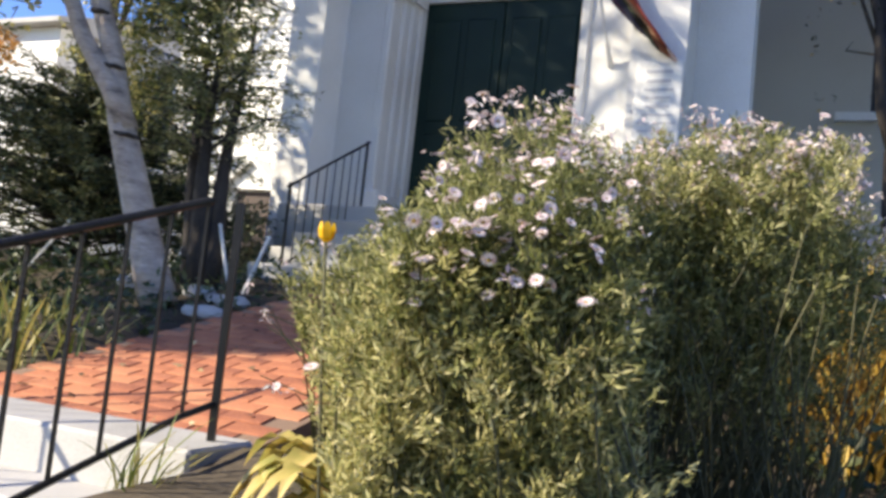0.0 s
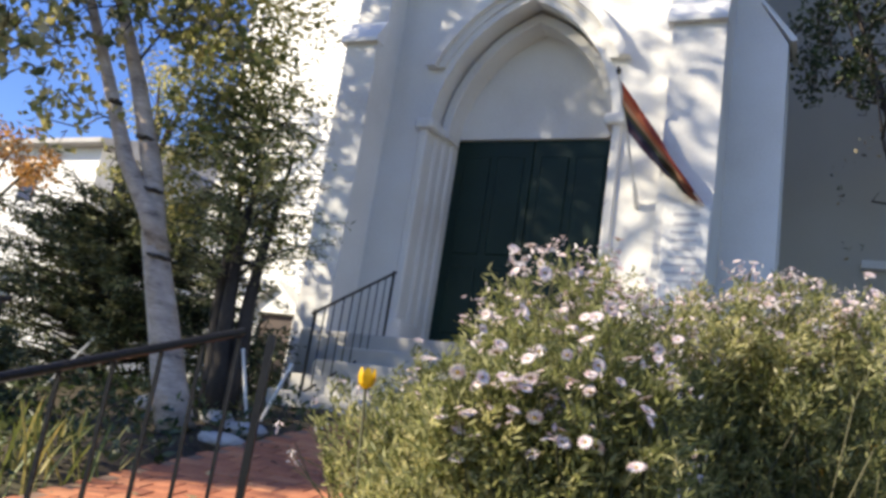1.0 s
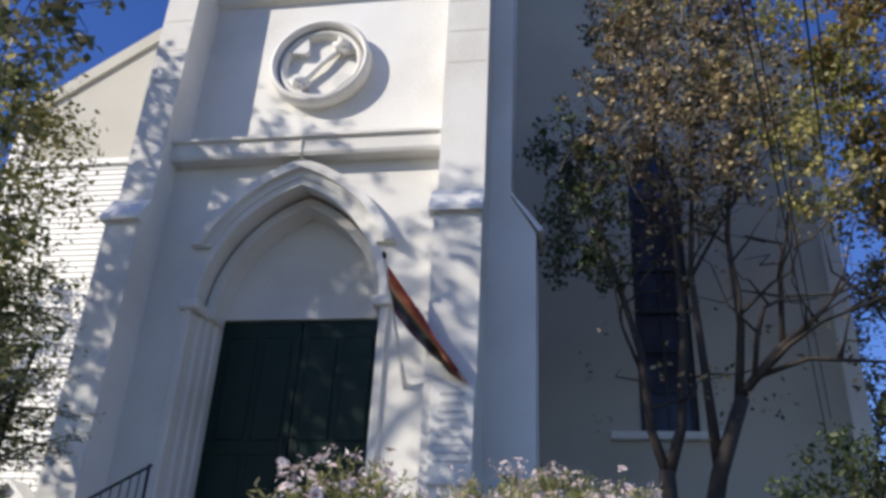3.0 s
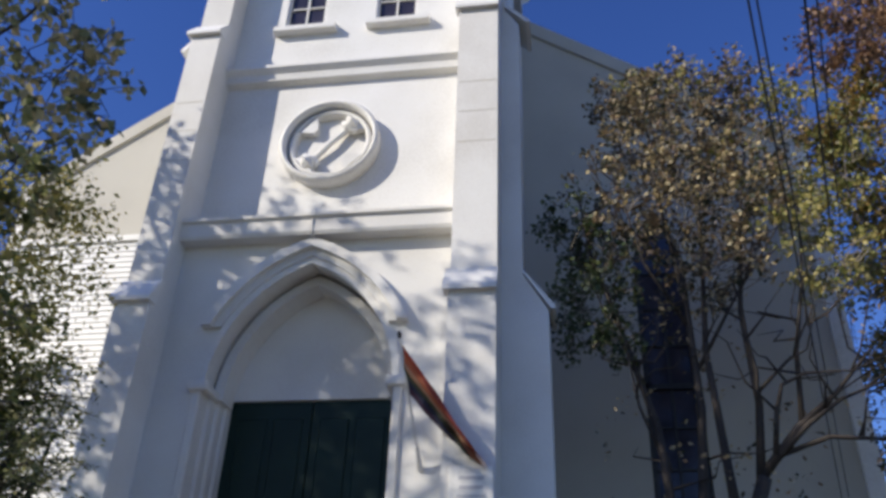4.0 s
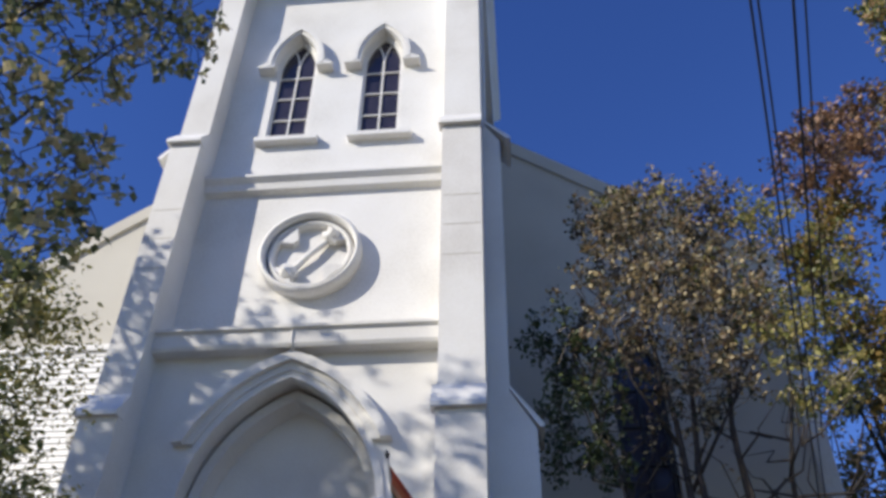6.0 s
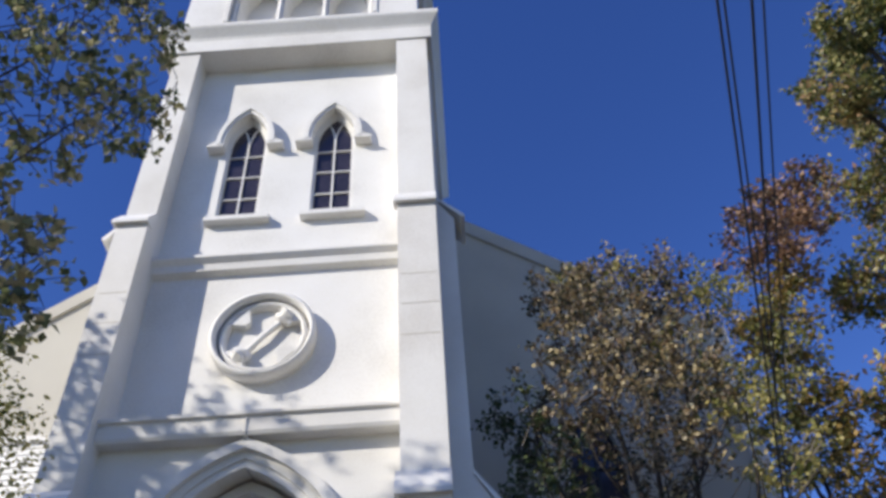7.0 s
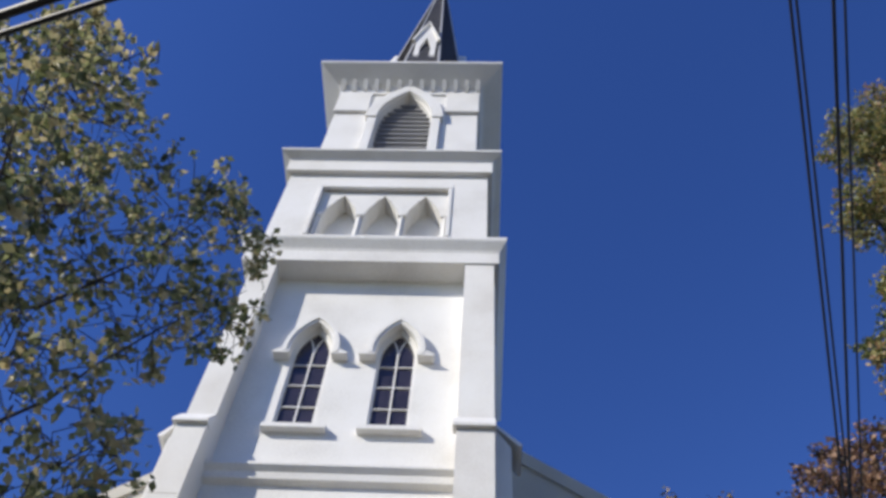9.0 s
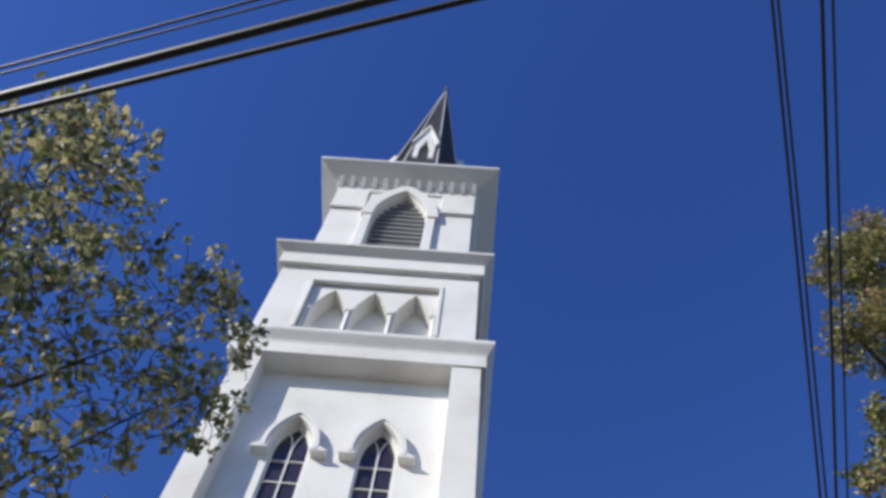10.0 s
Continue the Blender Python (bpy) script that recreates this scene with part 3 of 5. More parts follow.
# nave
NY, NW, RIDGE, SLOPE = 3.0, 6.75, 15.55, 0.72

NWIN = (3.93, 4.69)  # the nave window, side to side


def nave_front(s):
    """One half of the nave's gable wall, beside the tower."""
    xs = [s * 1.9, s * NW]
    top = [RIDGE - SLOPE * abs(x) - 0.1 for x in xs]
    if s > 0:
        a, b = NWIN
        hole = arc((a + b) / 2, (b - a) / 2, 8.3, 9.3, 8)
        bm = prism([(1.9, 1.5), (a, 1.5), (a, RIDGE - SLOPE * a - 0.1), (1.9, top[0])], NY, NY + 0.3)
        add_prism(bm, [(b, 1.5), (NW, 1.5), (NW, top[1]), (b, RIDGE - SLOPE * b - 0.1)], NY, NY + 0.3)
        add_box(bm, a, b, NY, NY + 0.3, 1.5, 4.70)
        add_prism(bm, [(a, 8.3)] + hole + [(b, 8.3), (b, RIDGE - SLOPE * b - 0.1), (a, RIDGE - SLOPE * a - 0.1)], NY, NY + 0.3)
        return bm
    return prism([(xs[0], 1.5), (xs[1], 1.5), (xs[1], top[1]), (xs[0], top[0])], NY, NY + 0.3)


nave_wall = {}
for s in (-1, 1):
    # the right half stays bare cream, darker than the boards to carry its shade
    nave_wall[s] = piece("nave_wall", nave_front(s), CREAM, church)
    sub("corner_board", box(*sorted((s * 6.55, s * 6.79)), NY - 0.05, NY + 0.34, 1.5, 10.6, 0.01), WHITE, nave_wall[s])
    rake = prism([(s * 1.9, RIDGE - SLOPE * 1.9 - 0.05), (s * 6.8, RIDGE - SLOPE * 6.8 - 0.05), (s * 6.8, RIDGE - SLOPE * 6.8 - 0.36), (s * 1.9, RIDGE - SLOPE * 1.9 - 0.36)], NY - 0.06, NY - 0.002)
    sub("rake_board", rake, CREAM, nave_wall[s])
    if s < 0:
        sub("belt", box(*sorted((s * 1.9, s * 6.55)), NY - 0.07, NY - 0.002, 9.30, 9.42, 0.01), WHITE, nave_wall[s])
    piece("nave_side", box(*sorted((s * 6.45, s * NW)), NY + 0.3, NY + 20, 1.5, RIDGE - SLOPE * NW - 0.1), STUCCO, church)
    piece("nave_roof", prism([(0, RIDGE - 0.14), (s * 6.9, RIDGE - SLOPE * 6.9 - 0.14), (s * 6.9, RIDGE - SLOPE * 6.9 - 0.22), (0, RIDGE - 0.22)], NY + 0.302, NY + 20.4), ROOFING, church)
piece("nave_back", prism([(-NW, 1.5), (NW, 1.5), (NW, RIDGE - SLOPE * NW - 0.1), (0, RIDGE - 0.1), (-NW, RIDGE - SLOPE * NW - 0.1)], NY + 19.7, NY + 20), STUCCO, church)
wa, wb = NWIN
wc = (wa + wb) / 2
nave_window = piece("nave_window", prism([(wa, 4.70)] + arc(wc, wb - wc, 8.3, 9.3, 8) + [(wb, 4.70)], NY + 0.14, NY + 0.18), GLASS, church, "tall dark lancet window")
sub("sill", box(wa - 0.4, wb + 0.4, NY - 0.10, NY + 0.14, 4.58, 4.69, 0.01), WHITE, nave_window)
for s in (-1, 1):
    sub("stile", box(*sorted((wc + s * 0.36, wc + s * 0.30)), NY + 0.08, NY + 0.14, 4.705, 8.4), DARK_SASH_VOID, nave_window)
sub("meeting_rail", box(wa + 0.02, wb - 0.02, NY + 0.08, NY + 0.14, 6.42, 6.50), DARK_SASH_VOID, nave_window)
sub("mullion", box(wc - 0.02, wc + 0.02, NY + 0.10, NY + 0.14, 4.705, 9.2), DARK_SASH_VOID, nave_window)
for z in (5.28, 5.86, 7.1, 7.7, 8.3):
    sub("glazing_bar", box(wa + 0.08, wb - 0.08, NY + 0.105, NY + 0.138, z - 0.014, z + 0.014), DARK_SASH_VOID, nave_window)
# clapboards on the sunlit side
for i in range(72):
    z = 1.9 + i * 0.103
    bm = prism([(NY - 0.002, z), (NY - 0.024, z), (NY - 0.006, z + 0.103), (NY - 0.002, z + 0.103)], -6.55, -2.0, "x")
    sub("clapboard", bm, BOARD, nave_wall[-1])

# ---- porch, path and stairs ----
porch = thing("porch", "granite porch landing and steps before the church door", "steps", (0, -1.0, 1.9))
piece("landing", box(-1.6, 1.66, -1.2, 0.0, 1.6, 2.62, 0.015), GRANITE, porch)
piece("threshold", box(-1.0, 1.0, -0.15, 0.47, 2.62, 2.76, 0.01), GRANITE, porch)
for i in range(4):
    piece("step", box(-1.0, 1.5, -1.2 - 0.3 * (i + 1), -1.2 - 0.3 * i, 1.5, 2.44 - 0.17 * i, 0.012), GRANITE, porch)

stairs = thing("front_steps", "pale granite steps down from the brick path to the pavement", "steps", (0.85, -6.9, 0.6))
for i in range(7):
    y1 = -5.85 - 0.30 * i
    z = 1.12 - 0.16 * i
    piece("step", box(0.16, 1.62, y1 - 0.34, y1, max(-0.3, z - 0.5), z, 0.012), GRANITE, stairs)

# ---- brick path ----
PX0, PX1, PY0, PY1 = 0.06, 1.62, -5.84, -2.42


def path_z(y):
    return 1.10 + 0.75 * (y - PY0) / (PY1 - PY0)


path_bed = link("brick_path", prism([(PY0, path_z(PY0) - 0.2), (PY1, path_z(PY1) - 0.2), (PY1, path_z(PY1) - 0.007), (PY0, path_z(PY0) - 0.007)], PX0, PX1, "x"), JOINT)
tagged(path_bed, "red brick garden path sloping up to the porch", "path", "", "structure")


# ---- iron railings ----
def railing(name, label, x, y_top, y_low, z_top, drop, n, base_z, first=-0.03, hang=0.72):
    """A sloping iron handrail with square pickets between two rails."""
    rail = thing(name, label, "railing", (x, y_top, base_z(y_top)), "iron handrails")
    def at(f, h):
        return (x, y_top + (y_low - y_top) * f, z_top - drop * f - h)
    piece("top_rail", tube([at(first, 0), at(1.03, 0)], 0.013, 8), IRON, rail)
    piece("bottom_rail", tube([at(0, hang + 0.03), at(0.10, hang + 0.01), at(0.28, hang), at(1, hang - 0.03)], 0.011, 6), IRON, rail)
    for i in range(n):
        f = i / (n - 1)
        a, b = Vector(at(f, 0.0)), Vector(at(f, hang))
        if i in (0, n - 1):
            b.z = base_z(b.y)
            piece("post", tube([a + Vector((0, 0, 0.02 if first < 0 else -0.03)), b], 0.018, 4), IRON, rail)
        else:
            piece("picket", tube([a, b], 0.0075, 4), IRON, rail)
    return rail


def stair_z(y):
    return max(0.02, 1.12 - 0.16 * max(0, math.ceil((-6.19 - y) / 0.30)))


railing("stair_railing", "black wrought iron handrail beside the granite steps", 1.54, -5.985, -7.78, 1.938, 0.574, 12, stair_z, 0.085, 0.665)
railing("stair_railing", "black wrought iron handrail beside the granite steps", 0.20, -5.985, -7.78, 1.938, 0.574, 12, stair_z, -0.03, 0.665)


def porch_z(y):
    return 2.62 if y > -1.22 else 2.44 - 0.17 * math.floor((-1.2 - y) / 0.3 - 0.01)


railing("porch_railing", "black iron porch handrail with thin pickets", -0.735, -1.05, -2.30, 3.27, 0.66, 10, porch_z)


# ---- trees ----
def crown(rng, tree, name, blobs, per_blob, leaves, radius, size, leaf_mat, twig_mat, droop=0.0, flat=0.2, squash=0.7, slim=0.55):
    """Twigs fan out from each blob's middle to clumps of leaves; blobs are (x, y, z, rx, ry, rz)."""
    bm = bmesh.new()
    places = []
    for x, y, z, rx, ry, rz in blobs:
        k = max(3, int(per_blob * (rx * ry * rz) ** 0.5))
        for c in clump(rng, (x, y, z), (rx, ry, rz), k, 0.25):
            start = Vector(c) + (Vector((x, y, z - 0.3 * rz)) - Vector(c)) * 0.42 + Vector(rng.normal(size=3) * 0.10)
            mid = (start + Vector(c)) / 2 + Vector(rng.normal(size=3) * 0.07)
            add_tube(bm, [start, mid, Vector(c) - Vector((0, 0, droop))], [0.008, 0.006, 0.003], 3)
            n = int(leaves * rng.uniform(0.4, 1.3))
            r = radius * rng.uniform(0.6, 1.3)
            places.append(clump(rng, c - np.array((0, 0, droop)), (r, r, r * squash), n, 0.15))
    piece("twig_mass", bm, twig_mat, tree)["kind"] = "stuff"
    ob = leaf_mesh(name, np.concatenate(places), size, leaf_mat, tree, rng, 0.4, flat, slim)
    ob.location = -tree.location
    return ob


def limbs(tree, mat, lines, sides=7):
    for name, pts, r0, r1 in lines:
        n = len(pts)
        wob = [Vector(p) + Vector((0.02 * math.sin(7.1 * i + p[2]), 0.02 * math.cos(5.3 * i), 0)) for i, p in enumerate(pts)]
        piece(name, tube(wob, [r0 + (r1 - r0) * i / (n - 1) for i in range(n)], sides), BARK if mat is BIRCH and name == "limb" else mat, tree, "", True)


def birch():
    rng = np.random.default_rng(3)
    tree = thing("birch_tree", "white-barked birch with a forked stem and thinning yellow-green leaves", "tree", (-0.80, -3.85, 1.6))
    limbs(tree, BIRCH, [
        ("trunk", [(-0.60, -3.9, 1.5), (-0.70, -3.9, 1.75), (-0.865, -3.9, 2.23), (-1.06, -3.92, 2.75), (-1.284, -3.9, 3.28), (-1.615, -3.95, 3.97), (-1.95, -4.05, 4.73), (-2.15, -4.3, 6.0), (-2.2, -4.4, 7.4)], 0.135, 0.015),
        ("trunk", [(-1.02, -3.95, 2.66), (-1.14, -4.0, 2.95), (-1.444, -4.0, 3.33), (-1.763, -4.05, 3.93), (-2.146, -4.15, 4.68), (-2.4, -4.6, 6.2), (-2.6, -4.75, 7.2)], 0.085, 0.012),
        ("limb", [(-1.66, -3.97, 4.1), (-1.42, -3.93, 4.5), (-1.36, -3.9, 5.0), (-1.12, -3.85, 5.5), (-1.10, -3.8, 6.0), (-1.0, -3.8, 6.6)], 0.012, 0.004),
        ("limb", [(-1.6, -4.4, 6.0), (-1.25, -4.2, 6.7), (-1.2, -3.95, 7.4), (-0.9, -3.8, 8.1), (-0.7, -3.6, 8.7), (-0.45, -3.5, 9.2)], 0.016, 0.004),
        ("limb", [(-1.7, -4.4, 7.6), (-1.3, -4.1, 8.8), (-1.0, -3.9, 10.2)], 0.016, 0.006),
        ("limb", [(-2.1, -4.6, 6.2), (-2.6, -5.1, 7.5), (-2.9, -5.5, 9.2)], 0.016, 0.006),
        ("limb", [(-2.2, -4.4, 7.2), (-2.15, -5.0, 8.0), (-1.95, -5.8, 8.8), (-2.05, -6.0, 10.0)], 0.02, 0.005),
        ("limb", [(-1.5, -4.35, 4.6), (-2.0, -4.4, 5.1), (-2.4, -4.4, 5.2)], 0.025, 0.006),
    ])
    blobs = [(-1.15, -4.0, 5.6, 0.65, 0.7, 0.6), (-0.95, -3.8, 6.6, 0.5, 0.6, 0.6), (-1.7, -4.4, 6.9, 0.9, 0.9, 0.9),
             (-1.1, -4.0, 8.2, 0.75, 0.75, 0.7), (-0.6, -3.6, 8.8, 0.55, 0.6, 0.5), (-1.9, -4.5, 8.8, 0.9, 0.9, 0.9),
             (-1.3, -4.1, 10.0, 0.7, 0.7, 0.8), (-2.3, -4.9, 10.3, 0.8, 0.9, 0.9), (-2.7, -5.2, 8.4, 0.8, 0.9, 1.0), (-2.3, -4.7, 7.6, 0.8, 0.8, 0.8), (-2.5, -4.9, 9.4, 0.7, 0.7, 0.7),
             (-2.6, -5.3, 11.2, 0.6, 0.7, 0.6), (-1.65, -6.0, 8.4, 0.6, 0.5, 0.6), (-2.06, -6.0, 10.2, 0.5, 0.45, 0.6), (-1.15, -6.0, 8.9, 0.35, 0.4, 0.4), (-1.45, -6.0, 7.0, 0.45, 0.45, 0.5), (-2.8, -6.0, 9.4, 0.6, 0.5, 0.7), (-0.8, -3.7, 10.3, 0.3, 0.4, 0.4), (-0.45, -3.55, 9.9, 0.25, 0.3, 0.25),
             (-1.6, -4.3, 4.6, 0.6, 0.5, 0.5), (-2.4, -4.7, 4.8, 0.35, 0.3, 0.35), (-2.1, -4.7, 4.0, 0.4, 0.25, 0.25), (-2.6, -4.6, 5.6, 0.8, 0.6, 0.6)]
    crown(rng, tree, "crown", blobs, 105, 11, 0.11, 0.088, LEAF_BIRCH, BARK, 0.05, slim=0.72)
    crown(rng, tree, "yellow_crown", [(-2.3, -4.4, 4.3, 0.6, 0.4, 0.45), (-1.5, -3.9, 4.6, 0.6, 0.5, 0.5), (-1.0, -3.6, 4.3, 0.5, 0.5, 0.6), (-2.8, -4.6, 4.9, 0.6, 0.5, 0.5), (-1.9, -4.2, 3.7, 0.35, 0.3, 0.3), (-1.35, -3.5, 4.0, 0.3, 0.3, 0.35), (-1.8, -4.2, 5.4, 0.8, 0.6, 0.6)],
          80, 14, 0.13, 0.075, LEAF_YELLOW, TWIG, 0.05, slim=0.7)
    for z, x, y, r in ((2.62, -1.01, -3.93, 0.104), (3.1, -1.205, -3.93, 0.092), (3.5, -1.39, -3.94, 0.082), (3.75, -1.65, -4.05, 0.062)):
        bm = bmesh.new()
        bmesh.ops.create_icosphere(bm, subdivisions=1, radius=1, matrix=Matrix.LocRotScale((x + 0.02, y - 0.022, z), Euler((0.04, 0.07, 0.6)), (r * 1.0, r * 0.92, 0.028)))
        piece("knot", bm, BARK, tree, "dark bark knot")


def evergreen():
    rng = np.random.default_rng(5)
    tree = thing("arborvitae", "tall dark feathery evergreen with several bare lower stems", "tree", (-0.85, -3.25, 1.7))
    lines = []
    for k, (dx, dy, tx, ty) in enumerate(((0, 0, -0.05, 0.0), (0.07, 0.05, 0.16, 0.1), (-0.08, 0.04, -0.3, 0.05))):
        lines.append(("stem", [(-0.85 + dx + 0.5 * tx * f, -3.25 + dy + ty * f, 1.6 + 2.1 * f) for f in (0, 0.2, 0.4, 0.6, 0.8, 1.0)], 0.085, 0.008))
    limbs(tree, BARK, lines, 6)
    bm = bmesh.new()
    places = []
    for i in range(125):
        z = 2.6 + 1.5 * rng.uniform() ** 1.2
        f = (z - 1.7) / 2.6
        reach = (0.85 - 0.35 * f) * rng.uniform(0.4, 1.25)
        a = rng.uniform(0, 2 * math.pi)
        c = np.array((-0.85, -3.25, z)) + np.array((-0.12 * f, 0, 0))
        e = c + reach * np.array((math.cos(a), math.sin(a), rng.uniform(-0.15, 0.45)))
        add_tube(bm, [c, (c + e) / 2 + np.array((0, 0, 0.04)), e], [0.010, 0.007, 0.003], 3)
        for f2 in np.linspace(0.35, 1.0, 7):
            places.append(clump(rng, c + (e - c) * f2, (0.075, 0.075, 0.04), 12, 0.1))
    piece("branch_mass", bm, BARK, tree)["kind"] = "stuff"
    ob = leaf_mesh("foliage", np.concatenate(places), 0.05, NEEDLE, tree, rng, 0.4, 0.5, 0.22)
    ob.location = -tree.location
    tufts = []
    for _ in range(280):
        z = rng.uniform(2.9, 6.2)
        tufts.append(clump(rng, (-1.05 + rng.uniform(-0.6, 0.5) - 0.18 * max(0, z - 4.2), -3.3 + rng.uniform(-0.3, 0.3), z), (0.22, 0.22, 0.18), 30, 0.1))
    ob = leaf_mesh("yellowing_foliage", np.concatenate(tufts), 0.05, LEAF_YELLOW, tree, rng, 0.4, 0.2, 0.6)
    ob.location = -tree.location


def juniper(x, y, z, w, h, seed, label):
    rng = np.random.default_rng(seed)
    bush = thing("juniper", label, "shrub", (x, y, z))
    bm = bmesh.new()
    places = []
    for i in range(int(150 * w)):
        a = rng.uniform(0, 2 * math.pi)
        up = rng.uniform(0.05, 1.0)
        reach = w * (1.0 - 0.55 * up) * rng.uniform(0.5, 1.1)
        c = np.array((x, y, z + h * up * 0.75))
        e = c + np.array((math.cos(a) * reach, math.sin(a) * reach, h * rng.uniform(-0.02, 0.2)))
        add_tube(bm, [c, (c + e) / 2 + np.array((0, 0, 0.05)), e], [0.018, 0.010, 0.004], 3)
        for f in np.linspace(0.4, 1.0, 9):
            places.append(clump(rng, c + (e - c) * f, (0.11, 0.11, 0.045), 12, 0.1))
    piece("branch_mass", bm, BARK, bush)["kind"] = "stuff"
    ob = leaf_mesh("foliage", np.concatenate(places), 0.085, NEEDLE_DARK, bush, rng, 0.4, 0.6, 0.22)
    ob.location = -bush.location


def small_tree():
    rng = np.random.default_rng(8)
    tree = thing("ornamental_tree", "small multi-stemmed tree with sparse tan and yellow autumn leaves", "tree", (4.05, 0.21, 1.82))

    def further(p, k=1.08):
        return Vector((2.6, -8.3, 1.85)).lerp(Vector(p), k)

    lines = [
        ("trunk", [(3.90, -0.40, 1.7), (3.90, -0.40, 2.6), (3.89, -0.40, 3.45)], 0.085, 0.07),
        ("limb", [(3.89, -0.40, 3.4), (3.78, -0.42, 3.8), (3.70, -0.4, 4.6), (3.45, -0.3, 5.6), (3.2, -0.3, 6.6), (3.1, -0.25, 7.4)], 0.05, 0.010),
        ("limb", [(3.89, -0.40, 3.4), (4.05, -0.42, 3.85), (4.12, -0.4, 4.8), (4.10, -0.35, 6.0), (4.0, -0.3, 7.2), (3.9, -0.3, 8.6)], 0.055, 0.010),
        ("trunk", [(4.02, -0.46, 1.7), (4.15, -0.46, 2.7), (4.33, -0.48, 3.4), (4.57, -0.5, 4.1)], 0.095, 0.06),
        ("limb", [(4.33, -0.48, 3.4), (4.30, -0.45, 4.3), (4.22, -0.4, 5.4), (4.35, -0.35, 6.6), (4.4, -0.35, 8.2)], 0.05, 0.010),
        ("limb", [(4.57, -0.5, 4.1), (4.65, -0.5, 4.8), (4.60, -0.45, 5.8), (4.8, -0.4, 7.0), (5.0, -0.4, 8.0)], 0.042, 0.009),
        ("limb", [(4.57, -0.5, 4.1), (4.95, -0.55, 4.55), (5.3, -0.6, 4.85), (5.7, -0.6, 5.3)], 0.045, 0.010),
        ("limb", [(4.75, -0.52, 4.3), (5.2, -0.58, 4.45), (5.8, -0.6, 4.40), (6.2, -0.6, 4.35)], 0.026, 0.008),
        ("limb", [(5.0, -0.55, 4.6), (5.05, -0.55, 5.3), (5.25, -0.5, 6.2), (5.4, -0.5, 7.2)], 0.028, 0.007),
        ("limb", [(3.75, -0.4, 4.3), (3.55, -0.5, 4.8), (3.42, -0.55, 5.5)], 0.022, 0.006),
        ("limb", [(4.15, -0.4, 5.2), (4.55, -0.55, 5.9), (5.1, -0.65, 6.7)], 0.022, 0.006),
        ("limb", [(4.1, -0.4, 5.7), (3.7, -0.5, 6.4), (3.5, -0.55, 7.4)], 0.022, 0.006),
        ("limb", [(4.66, -0.5, 4.2), (5.03, -0.62, 4.56), (5.32, -0.66, 4.77), (5.9, -0.7, 5.0)], 0.032, 0.008),
        ("limb", [(4.72, -0.55, 4.3), (4.78, -0.58, 4.7), (4.84, -0.58, 4.95), (5.05, -0.6, 5.05), (5.5, -0.62, 5.06), (5.9, -0.62, 5.25)], 0.026, 0.006),
        ("limb", [(4.62, -0.5, 4.6), (4.66, -0.55, 5.1), (4.60, -0.55, 5.5), (4.62, -0.5, 6.1), (4.95, -0.5, 6.6)], 0.022, 0.005),
        ("limb", [(4.64, -0.5, 4.9), (4.95, -0.6, 5.2), (5.12, -0.6, 5.3), (5.3, -0.55, 5.8)], 0.018, 0.005),
        ("limb", [(3.80, -0.4, 4.2), (3.52, -0.42, 5.3), (3.25, -0.4, 5.9), (3.1, -0.35, 6.5)], 0.022, 0.005)]
    main = [ln[1] for ln in lines if ln[0] == "limb"]
    for _ in range(60):
        pts = main[int(rng.integers(0, len(main)))]
        k = int(rng.integers(1, len(pts) - 1))
        o = Vector(pts[k]).lerp(Vector(pts[k + 1]), rng.uniform())
        way = Vector((rng.normal() * 0.7, rng.normal() * 0.5, rng.uniform(0.2, 0.9))).normalized()
        bend = Vector((rng.normal(), rng.normal(), rng.normal() * 0.5)) * 0.10
        ln = rng.uniform(0.4, 1.1)
        lines.append(("branch", [o, o + way * ln * 0.35 + bend, o + way * ln * 0.7 - bend * 0.5, o + way * ln + bend], 0.013, 0.003))
    lines = [(name, [further(p) for p in pts], r0 * 1.15, r1 * 1.15) for name, pts, r0, r1 in lines]
    limbs(tree, BARK, lines, 6)
    blobs = [(3.55, -0.3, 7.3, 0.65, 0.7, 0.75), (3.25, -0.25, 6.5, 0.45, 0.6, 0.6), (4.2, -0.3, 8.3, 0.8, 0.8, 0.7), (4.15, -0.4, 7.1, 0.7, 0.8, 0.7),
             (4.95, -0.4, 7.6, 0.6, 0.7, 0.7), (5.3, -0.5, 6.9, 0.5, 0.6, 0.55), (3.7, -0.3, 8.6, 0.5, 0.5, 0.45), (4.8, -0.4, 8.4, 0.4, 0.5, 0.4), (4.4, -0.5, 6.2, 0.55, 0.6, 0.4), (3.4, -0.4, 5.6, 0.3, 0.4, 0.4), (2.95, -0.2, 7.0, 0.4, 0.5, 0.5), (2.95, -0.2, 6.0, 0.3, 0.4, 0.5), (5.7, -0.6, 7.2, 0.5, 0.5, 0.6), (5.6, -0.6, 6.2, 0.45, 0.5, 0.5), (6.1, -0.5, 7.7, 0.35, 0.4, 0.4), (4.0, -0.6, 7.9, 0.6, 0.4, 0.6), (4.6, -0.6, 7.0, 0.6, 0.4, 0.6), (4.9, -0.4, 8.9, 0.45, 0.5, 0.35), (5.5, -0.5, 8.45, 0.45, 0.5, 0.35), (6.0, -0.5, 8.0, 0.4, 0.4, 0.4), (4.3, -0.3, 9.05, 0.45, 0.5, 0.35), (3.7, -0.3, 8.95, 0.4, 0.4, 0.35)]
    blobs = [(*further(b[:3]), b[3] * 1.15, b[4] * 1.15, b[5] * 1.15) for b in blobs]
